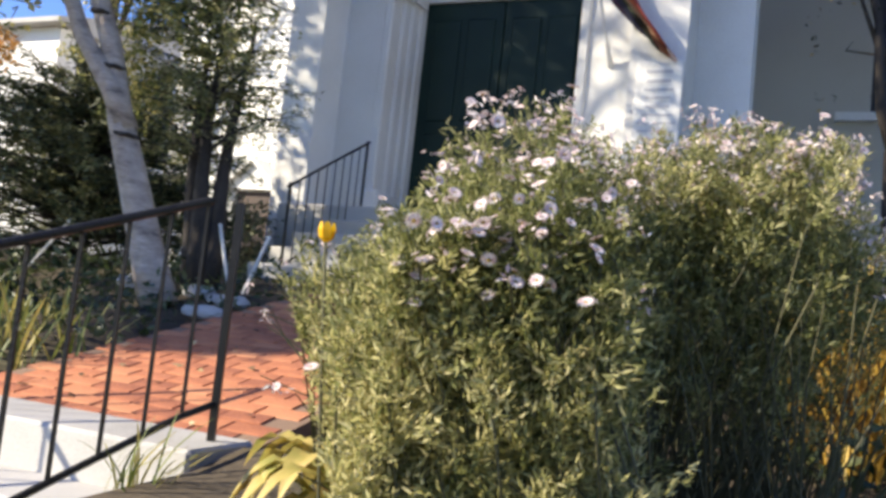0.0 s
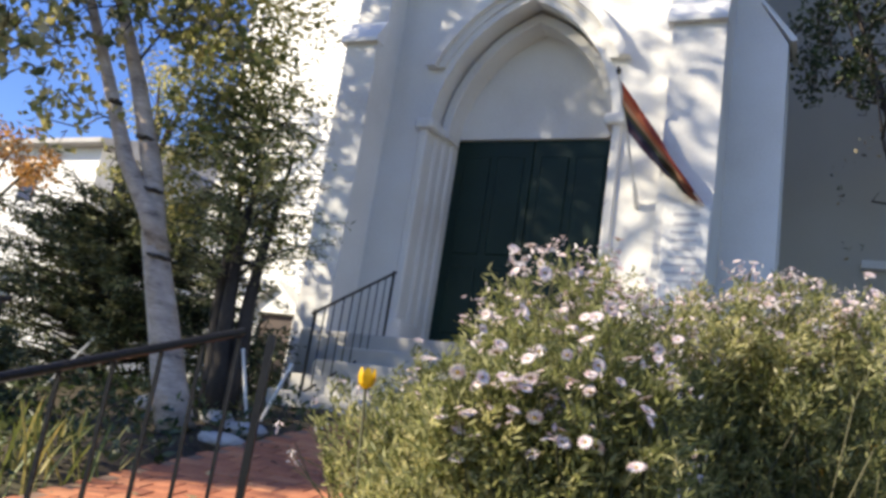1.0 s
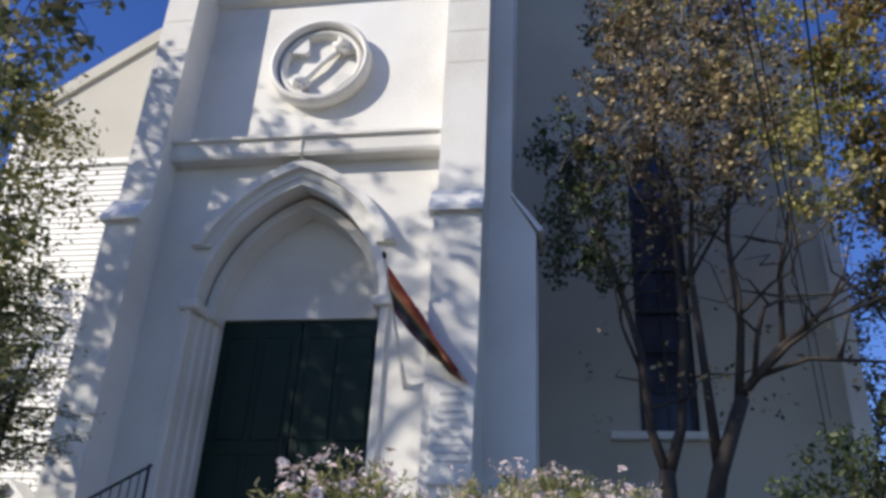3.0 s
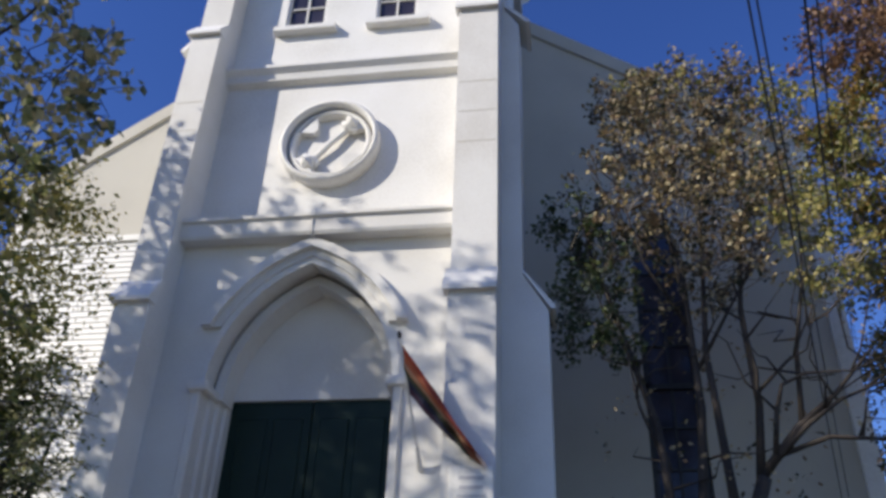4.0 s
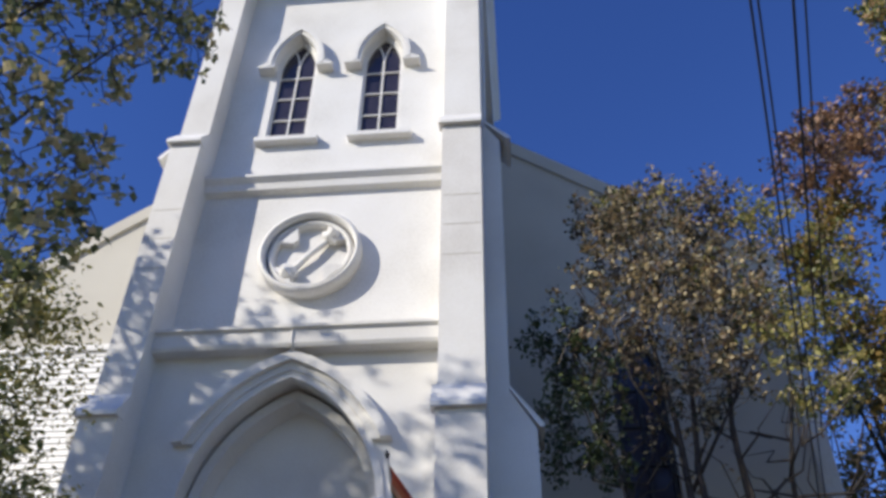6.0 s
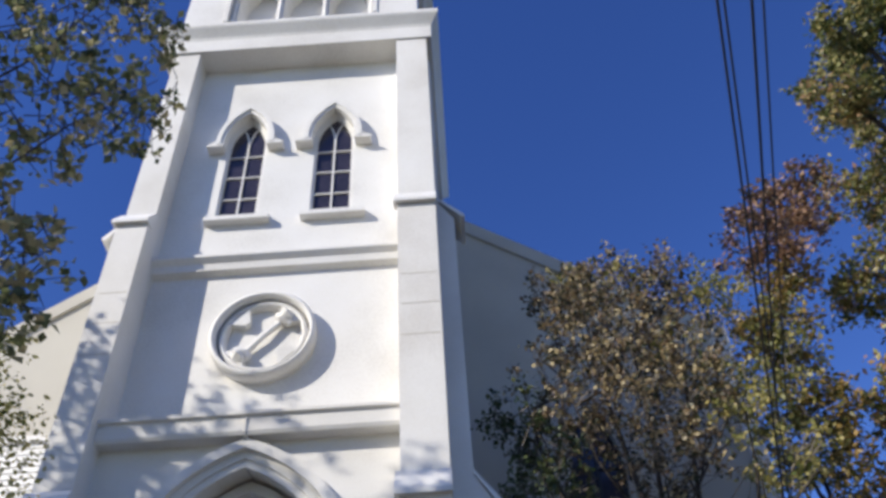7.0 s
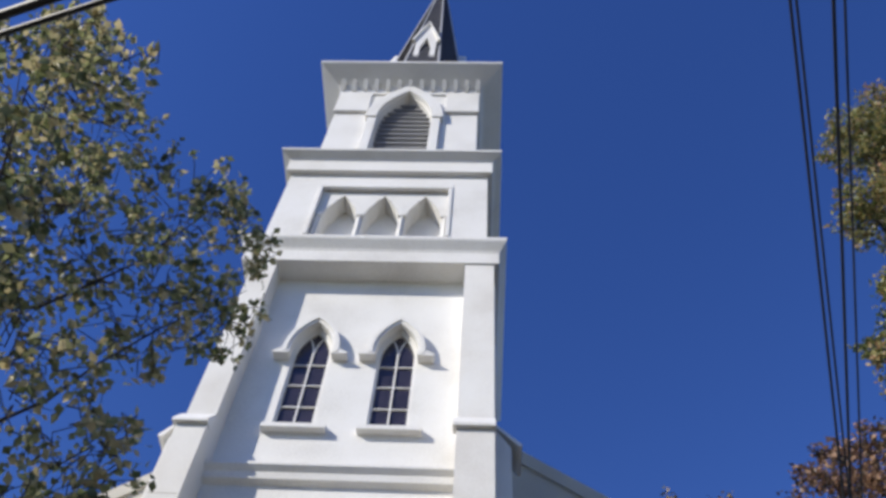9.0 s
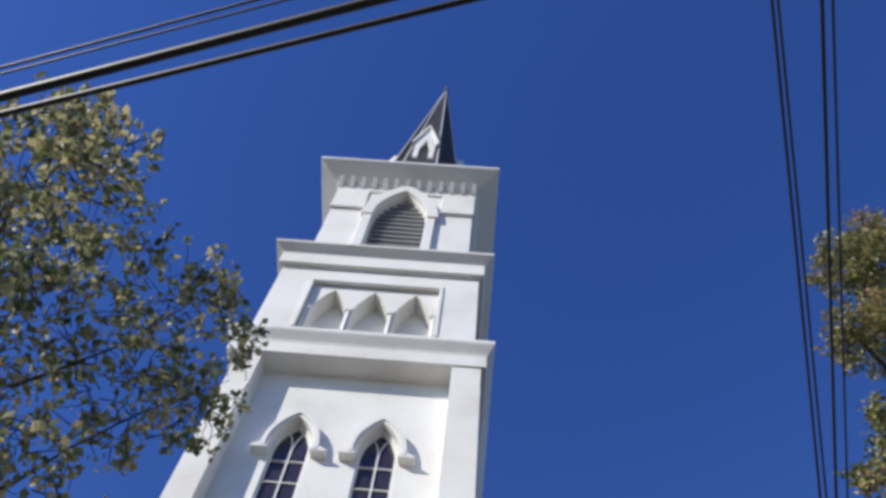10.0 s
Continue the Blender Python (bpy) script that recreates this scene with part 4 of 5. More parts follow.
    # left blobs get darker green leaves, the tower's shade put into their colour
    for name, low, high, mat in (("shaded_green_crown", 0.0, 3.62, LEAF_DARK), ("crown", 3.62, 5.15, LEAF_TREE), ("golden_crown", 5.15, 9.0, LEAF_YELLOW)):
        crown(rng, tree, name, [b for b in blobs if low <= b[0] < high], 105, 21, 0.14, 0.064, mat, TWIG, 0.03, 0.1, slim=0.66)
    crown(rng, tree, "tip_leaves", [(*further((3.9, -0.4, 9.0)), 0.5, 0.5, 0.3), (*further((4.6, -0.4, 8.9)), 0.5, 0.5, 0.3), (*further((4.9, -0.55, 7.6)), 0.4, 0.4, 0.5)], 70, 14, 0.14, 0.062, LEAF_YELLOW, TWIG, 0.03, 0.1, slim=0.66)
    ob = leaf_mesh("sparse_leaves", np.concatenate([clump(rng, further((rng.uniform(3.2, 5.6), -0.5 + rng.normal() * 0.3, rng.uniform(3.9, 6.2))), (0.14, 0.14, 0.12), 6, 0.1) for _ in range(70)]), 0.065, LEAF_TREE, tree, rng, 0.4, 0.1)
    ob.location = -tree.location


def broad_tree(name, label, at, trunk_top, r0, blobs, per_blob, leaves, radius, size, leaf_mat, seed):
    rng = np.random.default_rng(seed)
    tree = thing(name, label, "tree", at)
    x, y, z = at
    tx, ty, tz = trunk_top
    lines = [("trunk", [(x, y, z - 0.2), (x + 0.06, y, z + 1.5), ((x + tx) / 2 + 0.1, (y + ty) / 2, (z + tz) / 2), (tx, ty, tz)], r0, r0 * 0.25)]
    for b in blobs:
        f = max(0.25, min(0.95, (b[2] - 2.0 - z) / (tz - z)))
        s = Vector((x, y, z)).lerp(Vector(trunk_top), f)
        e = Vector(b[:3])
        lines.append(("limb", [s, s.lerp(e, 0.5) + Vector((0, 0, 0.25)), e], r0 * 0.35, 0.02))
    limbs(tree, BARK, lines)
    crown(rng, tree, "crown", blobs, per_blob, leaves, radius, size, leaf_mat, BARK, 0.05)
    return tree


birch()
evergreen()
juniper(-3.1, -2.2, 1.75, 2.0, 2.2, 11, "dark spreading juniper in layered sprays beside the path")
juniper(-2.0, -4.6, 1.2, 0.8, 0.9, 12, "low dark juniper mound behind the handrail")
small_tree()
maple = broad_tree("maple_tree", "large maple turning from green to russet beside the church", (9.0, 0.2, 1.86), (9.6, -1.3, 17.5), 0.26,
           [(9.4, -1.5, 17.7, 0.8, 0.8, 0.9), (10.3, -1.5, 18.8, 1.0, 0.9, 1.1), (8.4, -1.5, 14.7, 0.55, 0.6, 0.55), (9.4, -1.4, 15.3, 0.9, 0.9, 0.8), (8.35, -1.3, 12.7, 0.5, 0.6, 0.45), (9.2, -1.2, 13.2, 0.8, 0.8, 0.7),
            (7.75, -1.2, 11.2, 0.45, 0.55, 0.4), (8.9, 0.0, 13.0, 0.9, 0.9, 0.9), (8.6, 0.2, 11.0, 0.8, 0.9, 0.8), (7.9, 0.3, 9.3, 0.6, 0.7, 0.55), (8.6, 0.3, 8.4, 0.9, 0.9, 0.8), (7.5, 0.3, 7.4, 0.55, 0.6, 0.45), (8.2, 0.5, 6.5, 0.9, 0.9, 0.8), (7.4, 0.4, 5.4, 0.6, 0.7, 0.6), (10.4, -1.4, 9.0, 1.1, 1.1, 1.1), (10.8, -1.6, 12.0, 1.1, 1.1, 1.1), (9.8, -1.2, 6.2, 1.0, 1.0, 0.9)], 100, 52, 0.21, 0.085, LEAF_MAPLE, 21)
crown(np.random.default_rng(23), maple, "russet_crown", [(6.55, 0.0, 9.9, 0.7, 0.7, 0.6), (7.2, 0.1, 10.6, 0.6, 0.6, 0.5)], 90, 46, 0.20, 0.082, LEAF_RUSSET, BARK, 0.05)
crown(np.random.default_rng(25), maple, "golden_crown", [(6.2, 0.1, 8.3, 0.5, 0.5, 0.6), (6.5, 0.2, 7.3, 0.42, 0.5, 0.6), (6.7, 0.3, 6.2, 0.42, 0.5, 0.6), (6.6, 0.1, 9.1, 0.4, 0.4, 0.35)], 90, 42, 0.18, 0.080, LEAF_GOLD, BARK, 0.05)
shade = broad_tree("shade_tree", "tall deciduous tree whose crown dapples the tower with shade", (-6.6, -5.6, 1.0), (-6.4, -5.2, 11.0), 0.2,
           [(-6.2, -4.0, 8.0, 1.3, 1.2, 1.6), (-6.2, -4.2, 11.0, 1.2, 1.2, 1.4), (-6.4, -5.6, 9.0, 1.4, 1.3, 1.6), (-6.3, -6.6, 11.0, 1.2, 1.2, 1.3), (-6.0, -3.6, 5.6, 1.1, 0.9, 1.1), (-6.6, -5.4, 6.4, 1.0, 1.0, 1.0), (-6.0, -4.6, 10.4, 1.0, 0.9, 0.9), (-6.2, -5.0, 7.6, 1.0, 0.9, 0.9), (-6.0, -4.5, 10.1, 0.9, 0.7, 0.8), (-7.0, -5.2, 10.6, 0.9, 0.8, 0.7), (-6.4, -4.3, 9.2, 0.8, 0.7, 0.7), (-6.0, -3.3, 7.0, 0.8, 0.7, 0.9), (-6.1, -3.4, 9.0, 0.8, 0.7, 0.9), (-6.1, -3.6, 10.8, 0.7, 0.6, 0.7), (-5.5, -2.9, 6.6, 0.6, 0.5, 0.7), (-5.6, -3.0, 8.4, 0.6, 0.5, 0.7), (-5.5, -2.9, 10.0, 0.6, 0.5, 0.7), (-5.7, -3.9, 8.8, 0.7, 0.5, 0.9), (-5.0, -3.6, 9.0, 0.6, 0.4, 0.8),
            (-6.0, -4.0, 10.1, 0.8, 0.6, 0.7), (-6.8, -4.3, 8.4, 0.8, 0.7, 1.0), (-5.3, -5.6, 11.0, 0.8, 0.5, 0.6), (-5.0, -5.4, 9.6, 0.6, 0.5, 0.6)], 66, 10, 0.14, 0.112, LEAF_BIRCH, 22)
crown(np.random.default_rng(24), shade, "low_crown", [(-5.6, -8.2, 5.9, 0.9, 1.0, 0.8), (-5.8, -7.8, 6.1, 0.8, 0.8, 0.6), (-5.5, -8.7, 5.7, 0.7, 0.6, 0.6), (-6.2, -8.9, 6.0, 0.8, 0.9, 0.5), (-5.9, -8.0, 6.0, 0.8, 0.7, 0.5),
      (-5.5, -7.9, 6.0, 0.9, 0.5, 0.4), (-5.5, -7.1, 6.05, 0.9, 0.6, 0.3), (-5.7, -6.3, 6.45, 0.9, 0.6, 0.35), (-6.1, -5.3, 6.85, 0.8, 0.5, 0.35), (-5.1, -6.1, 6.6, 0.6, 0.6, 0.3), (-6.6, -6.1, 6.6, 0.6, 0.6, 0.3), (-6.8, -8.3, 5.65, 0.8, 0.6, 0.25), (-7.0, -7.5, 5.75, 0.8, 0.6, 0.25), (-6.9, -6.8, 5.9, 0.7, 0.6, 0.25)], 72, 24, 0.24, 0.13, LEAF_BIRCH, BARK, 0.05)


# ---- aster bush in the foreground ----
VIEW, SIDE = Vector((-0.3916, 0.920, 0)), Vector((0.920, 0.3916, 0))
EYE0 = Vector((3.275, -8.31, 0))


def envelope(u):
    pts = ((-0.40, 1.50), (-0.33, 1.68), (-0.2, 1.75), (-0.05, 1.90), (0.04, 2.10), (0.2, 2.16), (0.29, 2.05), (0.42, 2.08), (0.6, 2.14), (0.82, 2.15), (0.90, 1.9), (0.95, 1.6))
    for (a, p), (b, q) in zip(pts, pts[1:]):
        if a <= u <= b:
            return p + (q - p) * (u - a) / (b - a)
    return 1.5


def aster_bush():
    rng = np.random.default_rng(31)
    base = EYE0 + VIEW * 1.8 + SIDE * 0.3
    bush = thing("aster_bush", "big untidy aster bush covered in pale pink daisy-like flowers", "bush", (base.x, base.y, 1.0))
    stems, places, pale, tips = bmesh.new(), [], [], []
    for i in range(690):
        u = rng.uniform(-0.36, 0.93)
        d = rng.uniform(1.42, 2.25)
        if u < -0.05 and rng.uniform() < 0.35:
            continue
        if u > 0.38:
            d = rng.uniform(1.95, 2.45)
        short = i >= 360
        near = max(0.0, (1.75 - d) / 0.35)
        top = envelope(u) * rng.uniform(0.90, 1.0) - 0.075 - near * rng.uniform(0.05, 0.30) + (d - 1.75) * 0.25
        if short:
            d = rng.uniform(1.40, 1.62)
            u = rng.uniform(-0.15, 0.34)
            top = rng.uniform(1.15, min(1.80, envelope(u) - 0.08))
        front = i >= 600
        if front:
            d, u = rng.uniform(1.40, 1.52), rng.uniform(-0.08, 0.36)
            top = 1.69 + 0.12 * u + rng.normal() * 0.045
        tip = EYE0 + VIEW * d + SIDE * (u * d / 1.75) + Vector((0, 0, top))
        foot = base + SIDE * ((u - 0.3) * (0.75 if short else 0.55) + rng.normal() * 0.05) + VIEW * ((d - 1.8) * (0.85 if short else 0.5)) + Vector((0, 0, 0.98))
        mid = foot.lerp(tip, 0.55) + Vector(rng.normal(size=3)) * (0.09 if u > 0.38 else 0.05) + Vector((0, 0, 0.08))
        slim = 0.6 if u > 0.38 else 1.0
        bow = Vector(rng.normal(size=3)) * 0.035
        add_tube(stems, [foot, foot.lerp(mid, 0.5) + bow, mid, tip.lerp(mid, 0.4) - bow * 0.5, tip], [r * slim for r in (0.004, 0.0035, 0.003, 0.002, 0.0015)], 3)
        # leafy side shoots along the stem
        shoots = 17
        lean = rng.normal(size=(shoots, 3))
        lean[:, 2] = abs(lean[:, 2]) * 0.6 + 0.7
        lean /= np.linalg.norm(lean, axis=1)[:, None]
        f = rng.uniform(0.42 if u > 0.38 else 0.2, 1.0, shoots)
        line = np.array([foot, mid, tip])
        on = np.where(f[:, None] < 0.55, line[0] + (line[1] - line[0]) * (f / 0.55)[:, None], line[1] + (line[2] - line[1]) * ((f - 0.55) / 0.45)[:, None])
        reach = 0.03 + 0.10 * (1 - 0.6 * f) * rng.uniform(0.5, 1.2, shoots)
        m = 24
        g = rng.uniform(0, 1, (shoots, m))
        at = (on[:, None, :] + lean[:, None, :] * (g * reach[:, None])[:, :, None]).reshape(-1, 3) + rng.normal(size=(shoots * m, 3)) * 0.007
        aim = np.repeat(lean, m, 0) * 0.75
        rel = at - np.array((EYE0.x, EYE0.y, 0))
        side = (rel @ np.array(SIDE)) * 1.75 / (rel @ np.array(VIEW))
        keep = side > -0.34 + 0.38 * np.clip(1.75 - at[:, 2], 0, 1) - 0.03 * rng.uniform(size=len(at))
        chance = np.repeat(rng.uniform(size=shoots), m)
        # dry also picks low front leaves, whose paler colour stands in for sunlight
        dry = (chance < np.clip((1.72 - at[:, 2]) / 0.35, 0, 0.8)) & (u < 0.36) | (at[:, 2] > 1.88) & (u > 0.25) & (chance < 0.22)
        leaf = np.hstack([at, aim])
        places.append(leaf[keep & ~dry])
        pale.append(leaf[keep & dry])
        for _ in range(1 if front else 0 if short else 3):
            tips.append((tip + Vector(rng.normal(size=3)) * 0.022 + Vector((0, 0, 0.022)) - VIEW * (0.045 if front else 0.02), -9 if front else u, d))
    # bare woody stems crowding the shaded inside of the farther hump
    for i in range(330):
        u, d = rng.uniform(0.30, 0.92), rng.uniform(1.75, 2.5)
        foot = EYE0 + VIEW * d + SIDE * (u * d / 1.75 * 0.9) + Vector((0, 0, 0.98))
        tip = foot + SIDE * rng.normal() * 0.10 + VIEW * rng.normal() * 0.06 + Vector((0, 0, rng.uniform(0.25, 0.80)))
        tip += SIDE * rng.normal() * 0.09
        low, high = (foot.lerp(tip, f) + Vector(rng.normal(size=3)) * 0.035 for f in (0.35, 0.7))
        add_tube(stems, [foot, low, high, tip], [0.005, 0.004, 0.003, 0.0015], 3)
    piece("stem_mass", stems, ASTER_STEM, bush)["kind"] = "stuff"
    for name, found, mat in (("foliage", places, ASTER), ("pale_sunlit_foliage", pale, ASTER_PALE_LIT)):
        found = np.concatenate(found)
        ob = leaf_mesh(name, found[:, :3], 0.0205, mat, bush, rng, 0.5, 0.1, 0.24, dirs=found[:, 3:])
        ob.location = -bush.location
    buds = np.concatenate([clump(rng, p, (0.022, 0.022, 0.012), 6, 0.1) for p, u, d in tips if rng.uniform() < (0.85 if u > 0.3 else 0.5 if u > 0 else 0.15)])
    ob = leaf_mesh("bud_mass", buds, 0.016, PETAL, bush, rng, 0.4, 0.3, 0.4, "stuff", "small half-open pink flowers")
    ob.location = -bush.location
    # one flower, shared by all
    bm = bmesh.new()
    for k in range(15):
        a = 2 * math.pi * k / 15
        w = 0.0026
        ca, sa = math.cos(a), math.sin(a)
        v = [bm.verts.new((ca * r - sa * o, sa * r + ca * o, h)) for r, o, h in ((0.003, -w * 0.6, 0.001), (0.010, -w, 0.003), (0.0165, 0, 0.0015), (0.010, w, 0.003), (0.003, w * 0.6, 0.001))]
        bm.faces.new(v)
    petals = bpy.data.meshes.new("petals")
    bm.to_mesh(petals)
    bm.free()
    petals.materials.append(PETAL)
    bm = bmesh.new()
    bmesh.ops.create_icosphere(bm, subdivisions=1, radius=0.0045, matrix=Matrix.Diagonal((1, 1, 0.6, 1)))
    eye = bpy.data.meshes.new("flower_eye")
    bm.to_mesh(eye)
    bm.free()
    eye.materials.append(FLOWEREYE)
    n = 0
    for p, u, d in tips:
        low = envelope(u) - p.z
        if u > -9 and (n >= 235 or low > 0.34 or rng.uniform() < (0.15 if d < 1.75 and -0.08 < u < 0.42 else 0.45 if u > -0.1 else 0.9)):
            continue
        n += 1
        out = (Vector((0, 0, 1)) * rng.uniform(0.4, 1.2) - VIEW * rng.uniform(-0.1, 0.85) + Vector(rng.normal(size=3)) * 0.35).normalized()
        turn = out.to_track_quat("Z", "Y").to_matrix().to_4x4()
        fl = new("flower", petals)
        fl.parent = bush
        fl.matrix_basis = Matrix.Translation(p - bush.location + out * 0.01) @ turn @ Matrix.Diagonal((*(rng.uniform(0.6, 1.05),) * 3, 1))
        ey = new("flower_eye", eye)
        ey.parent = fl


aster_bush()


def yellow_flower():
    p = Vector((2.49, -7.0, 1.70))
    fl = thing("yellow_flower", "single bright yellow cupped flower on a thin stem", "flower", (p.x, p.y, 1.0))
    piece("stem", tube([(p.x + 0.05, p.y + 0.04, 1.0), (p.x + 0.02, p.y, 1.5), p], [0.004, 0.003, 0.003], 5), ASTER_STEM, fl)
    for k in range(6):
        a = k * math.pi / 3
        bm = bmesh.new()
        ca, sa = math.cos(a), math.sin(a)
        rows = []
        for r, h, w in ((0.003, 0.0, 0.003), (0.011, 0.008, 0.008), (0.0135, 0.022, 0.009), (0.013, 0.036, 0.004)):
            rows.append([bm.verts.new((p.x + ca * r - sa * o, p.y + sa * r + ca * o, p.z + h)) for o in (-w, 0, w)])
        for q, r in zip(rows, rows[1:]):
            for i in range(2):
                bm.faces.new((q[i], q[i + 1], r[i + 1], r[i]))
        piece("petal", bm, YELLOW, fl)


yellow_flower()


def blades(name, label, x, y, z, n, length, width, lean, seed, mat=BLADE, spread=0.12):
    """A tuft of long arching leaves."""
    rng = np.random.default_rng(seed)
    tuft = thing(name, label, "plant", (x, y, z))
    bm = bmesh.new()
    for i in range(n):
        a = rng.uniform(0, 2 * math.pi)
        ln = length * rng.uniform(0.6, 1.15)
        le = lean * rng.uniform(0.3, 1.3)
        sx, sy = x + rng.normal() * spread, y + rng.normal() * spread
        ca, sa = math.cos(a), math.sin(a)
        rows = []
        for f in (0, 0.3, 0.6, 0.85, 1.0):
            out = le * ln * f ** 1.7
            h = ln * f * (1 - 0.35 * le * f)
            w = width * (0.6 + 1.0 * f) * (1 - f) ** 0.5 * 0.8 + 0.0008
            rows.append((bm.verts.new((sx + ca * out - sa * w, sy + sa * out + ca * w, z + h)), bm.verts.new((sx + ca * out, sy + sa * out, z + h - w * 0.5)), bm.verts.new((sx + ca * out + sa * w, sy + sa * out - ca * w, z + h))))
        for q, r in zip(rows, rows[1:]):
            bm.faces.new((q[0], q[1], r[1], r[0]))
            bm.faces.new((q[1], q[2], r[2], r[1]))
    piece("foliage", bm, mat, tuft)["kind"] = "stuff"
    return tuft


blades("iris_clump", "clump of long yellow-green iris leaves by the handrail", -0.25, -5.2, 1.10, 60, 0.5, 0.012, 0.5, 41, spread=0.2)
blades("iris_clump", "clump of long yellow-green iris leaves by the handrail", -0.75, -4.8, 1.16, 40, 0.45, 0.012, 0.5, 42, spread=0.2)


def hosta(x, y, z, n, seed):
    """Broad, cupped leaves on arching stalks, each leaf a part of its own."""
    rng = np.random.default_rng(seed)
    plant = thing("hosta", "yellowing hosta with broad pointed leaves at the path edge", "plant", (x, y, z))
    for i in range(n):
        a = rng.uniform(0, 2 * math.pi)
        ln, wd = rng.uniform(0.10, 0.17), rng.uniform(0.026, 0.042)
        stalk, rise = rng.uniform(0.03, 0.11), rng.uniform(0.05, 0.15)
        ca, sa = math.cos(a), math.sin(a)
        bm = bmesh.new()
        rows = []
        for f, w in ((0.0, 0.12), (0.15, 0.7), (0.4, 1.0), (0.7, 0.72), (0.9, 0.28), (1.0, 0.03)):
            out = stalk + ln * f
            h = rise + 0.05 * math.sin(f * 2.4) - 0.10 * f * f
            rows.append([bm.verts.new((ca * out - sa * o * w * wd, sa * out + ca * o * w * wd, h + abs(o) * 0.012 * w)) for o in (-1, -0.5, 0, 0.5, 1)])
        for q, r in zip(rows, rows[1:]):
            for k in range(4):
                bm.faces.new((q[k], q[k + 1], r[k + 1], r[k]))
        leaf = part("leaf", bm, HOSTA, plant, "", True)
        part("stalk", tube([(0, 0, -0.03), (ca * stalk * 0.4, sa * stalk * 0.4, rise * 0.6), (ca * stalk, sa * stalk, rise)], 0.004, 4), HOSTA, leaf)


hosta(2.30, -6.52, 1.09, 34, 43)
hosta(2.42, -6.62, 1.08, 22, 48)
blades("grass_tuft", "tuft of pale thin grass beside the granite step", 1.62, -6.42, 0.98, 26, 0.28, 0.005, 0.7, 44, spread=0.05)
blades("grass_tuft", "dry arching ornamental grass with pale stalks", 4.05, -6.3, 1.0, 90, 0.75, 0.006, 0.8, 45, spread=0.12)
blades("grass_tuft", "dry arching ornamental grass with pale stalks", 4.0, -5.4, 1.05, 60, 1.0, 0.005, 0.7, 46, spread=0.15)
blades("coneflower_patch", "patch of fading yellow foliage behind the aster bush", 3.47, -5.15, 1.12, 200, 0.86, 0.010, 0.6, 47, GOLDEN_BLADE, 0.10)


def shrub(label, x, y, z, rx, rz, n, seed, mat, size):
    rng = np.random.default_rng(seed)
    bush = thing("shrub", label, "shrub", (x, y, z))
    bm = bmesh.new()
    places = []
    for i in range(n):
        c = clump(rng, (x, y, z + rz * 0.9), (rx, rx, rz), 1, 0.3)[0]
        c[2] = max(c[2], z + 0.1)
        add_tube(bm, [(x + rng.normal() * 0.1, y + rng.normal() * 0.1, z - 0.05), (x + (c[0] - x) * 0.5, y + (c[1] - y) * 0.5, z + (c[2] - z) * 0.6), c], [0.012, 0.008, 0.003], 3)
        places.append(clump(rng, c, (0.14, 0.14, 0.11), 34, 0.1))
    piece("stem_mass", bm, BARK, bush)["kind"] = "stuff"
    ob = leaf_mesh("foliage", np.concatenate(places), size, mat, bush, rng, 0.4, 0.2)
    ob.location = -bush.location


shrub("rounded green shrub below the nave window", 5.5, -1.6, 1.86, 1.0, 0.95, 210, 51, LEAF_DARK, 0.06)
shrub("rounded green shrub below the nave window", 6.9, -1.0, 1.86, 1.2, 1.0, 200, 52, LEAF_DARK, 0.06)
shrub("leafy green shrub beside the porch steps", -1.7, -1.9, 1.85, 0.5, 0.35, 60, 53, NEEDLE_DARK, 0.05)
shrub("low leafy shrub edging the brick path", 2.3, -4.9, 1.25, 0.55, 0.45, 70, 54, NEEDLE_DARK, 0.05)
shrub("low leafy shrub edging the brick path", 2.2, -3.4, 1.55, 0.5, 0.45, 60, 55, NEEDLE_DARK, 0.05)
shrub("dark twiggy shrub against the nave wall", -4.5, 2.45, 1.9, 0.55, 1.15, 120, 57, NEEDLE_DARK, 0.05)
shrub("low leafy shrub against the tower", 3.2, -2.6, 1.72, 0.7, 0.5, 70, 56, NEEDLE_DARK, 0.05)


def ground_cover():
    rng = np.random.default_rng(61)
    pts = []
    for x0, x1, y0, y1, n in ((2.5, 6.5, -5.9, -2.0, 7000), (-5.0, 0.0, -6.6, -2.5, 6000), (-6, -1.6, -2.5, 2.5, 2500)):
        for _ in range(n):
            x, y = rng.uniform(x0, x1), rng.uniform(y0, y1)
            pts.append((x, y, ground_height(x, y) + abs(rng.normal()) * 0.10))
    ob = leaf_mesh("ground_cover", pts, 0.07, LEAF_DARK, None, rng, 0.5, 0.2, 0.4, "stuff", "low green leafy ground cover over the beds")
    ob["category"] = "ground cover"
    pts = [(x, y, (path_z(y) if 0.1 < x < 1.6 else ground_height(x, y) + 0.02) + 0.012) for x, y in zip(rng.uniform(-2.5, 1.6, 260), rng.uniform(-5.8, -2.5, 260))]
    ob = leaf_mesh("fallen_leaves", pts, 0.045, LEAF_TREE, None, rng, 0.4, 0.9, 0.6, "stuff", "scattered dry fallen leaves along the path")
    ob["category"] = "leaves"


ground_cover()


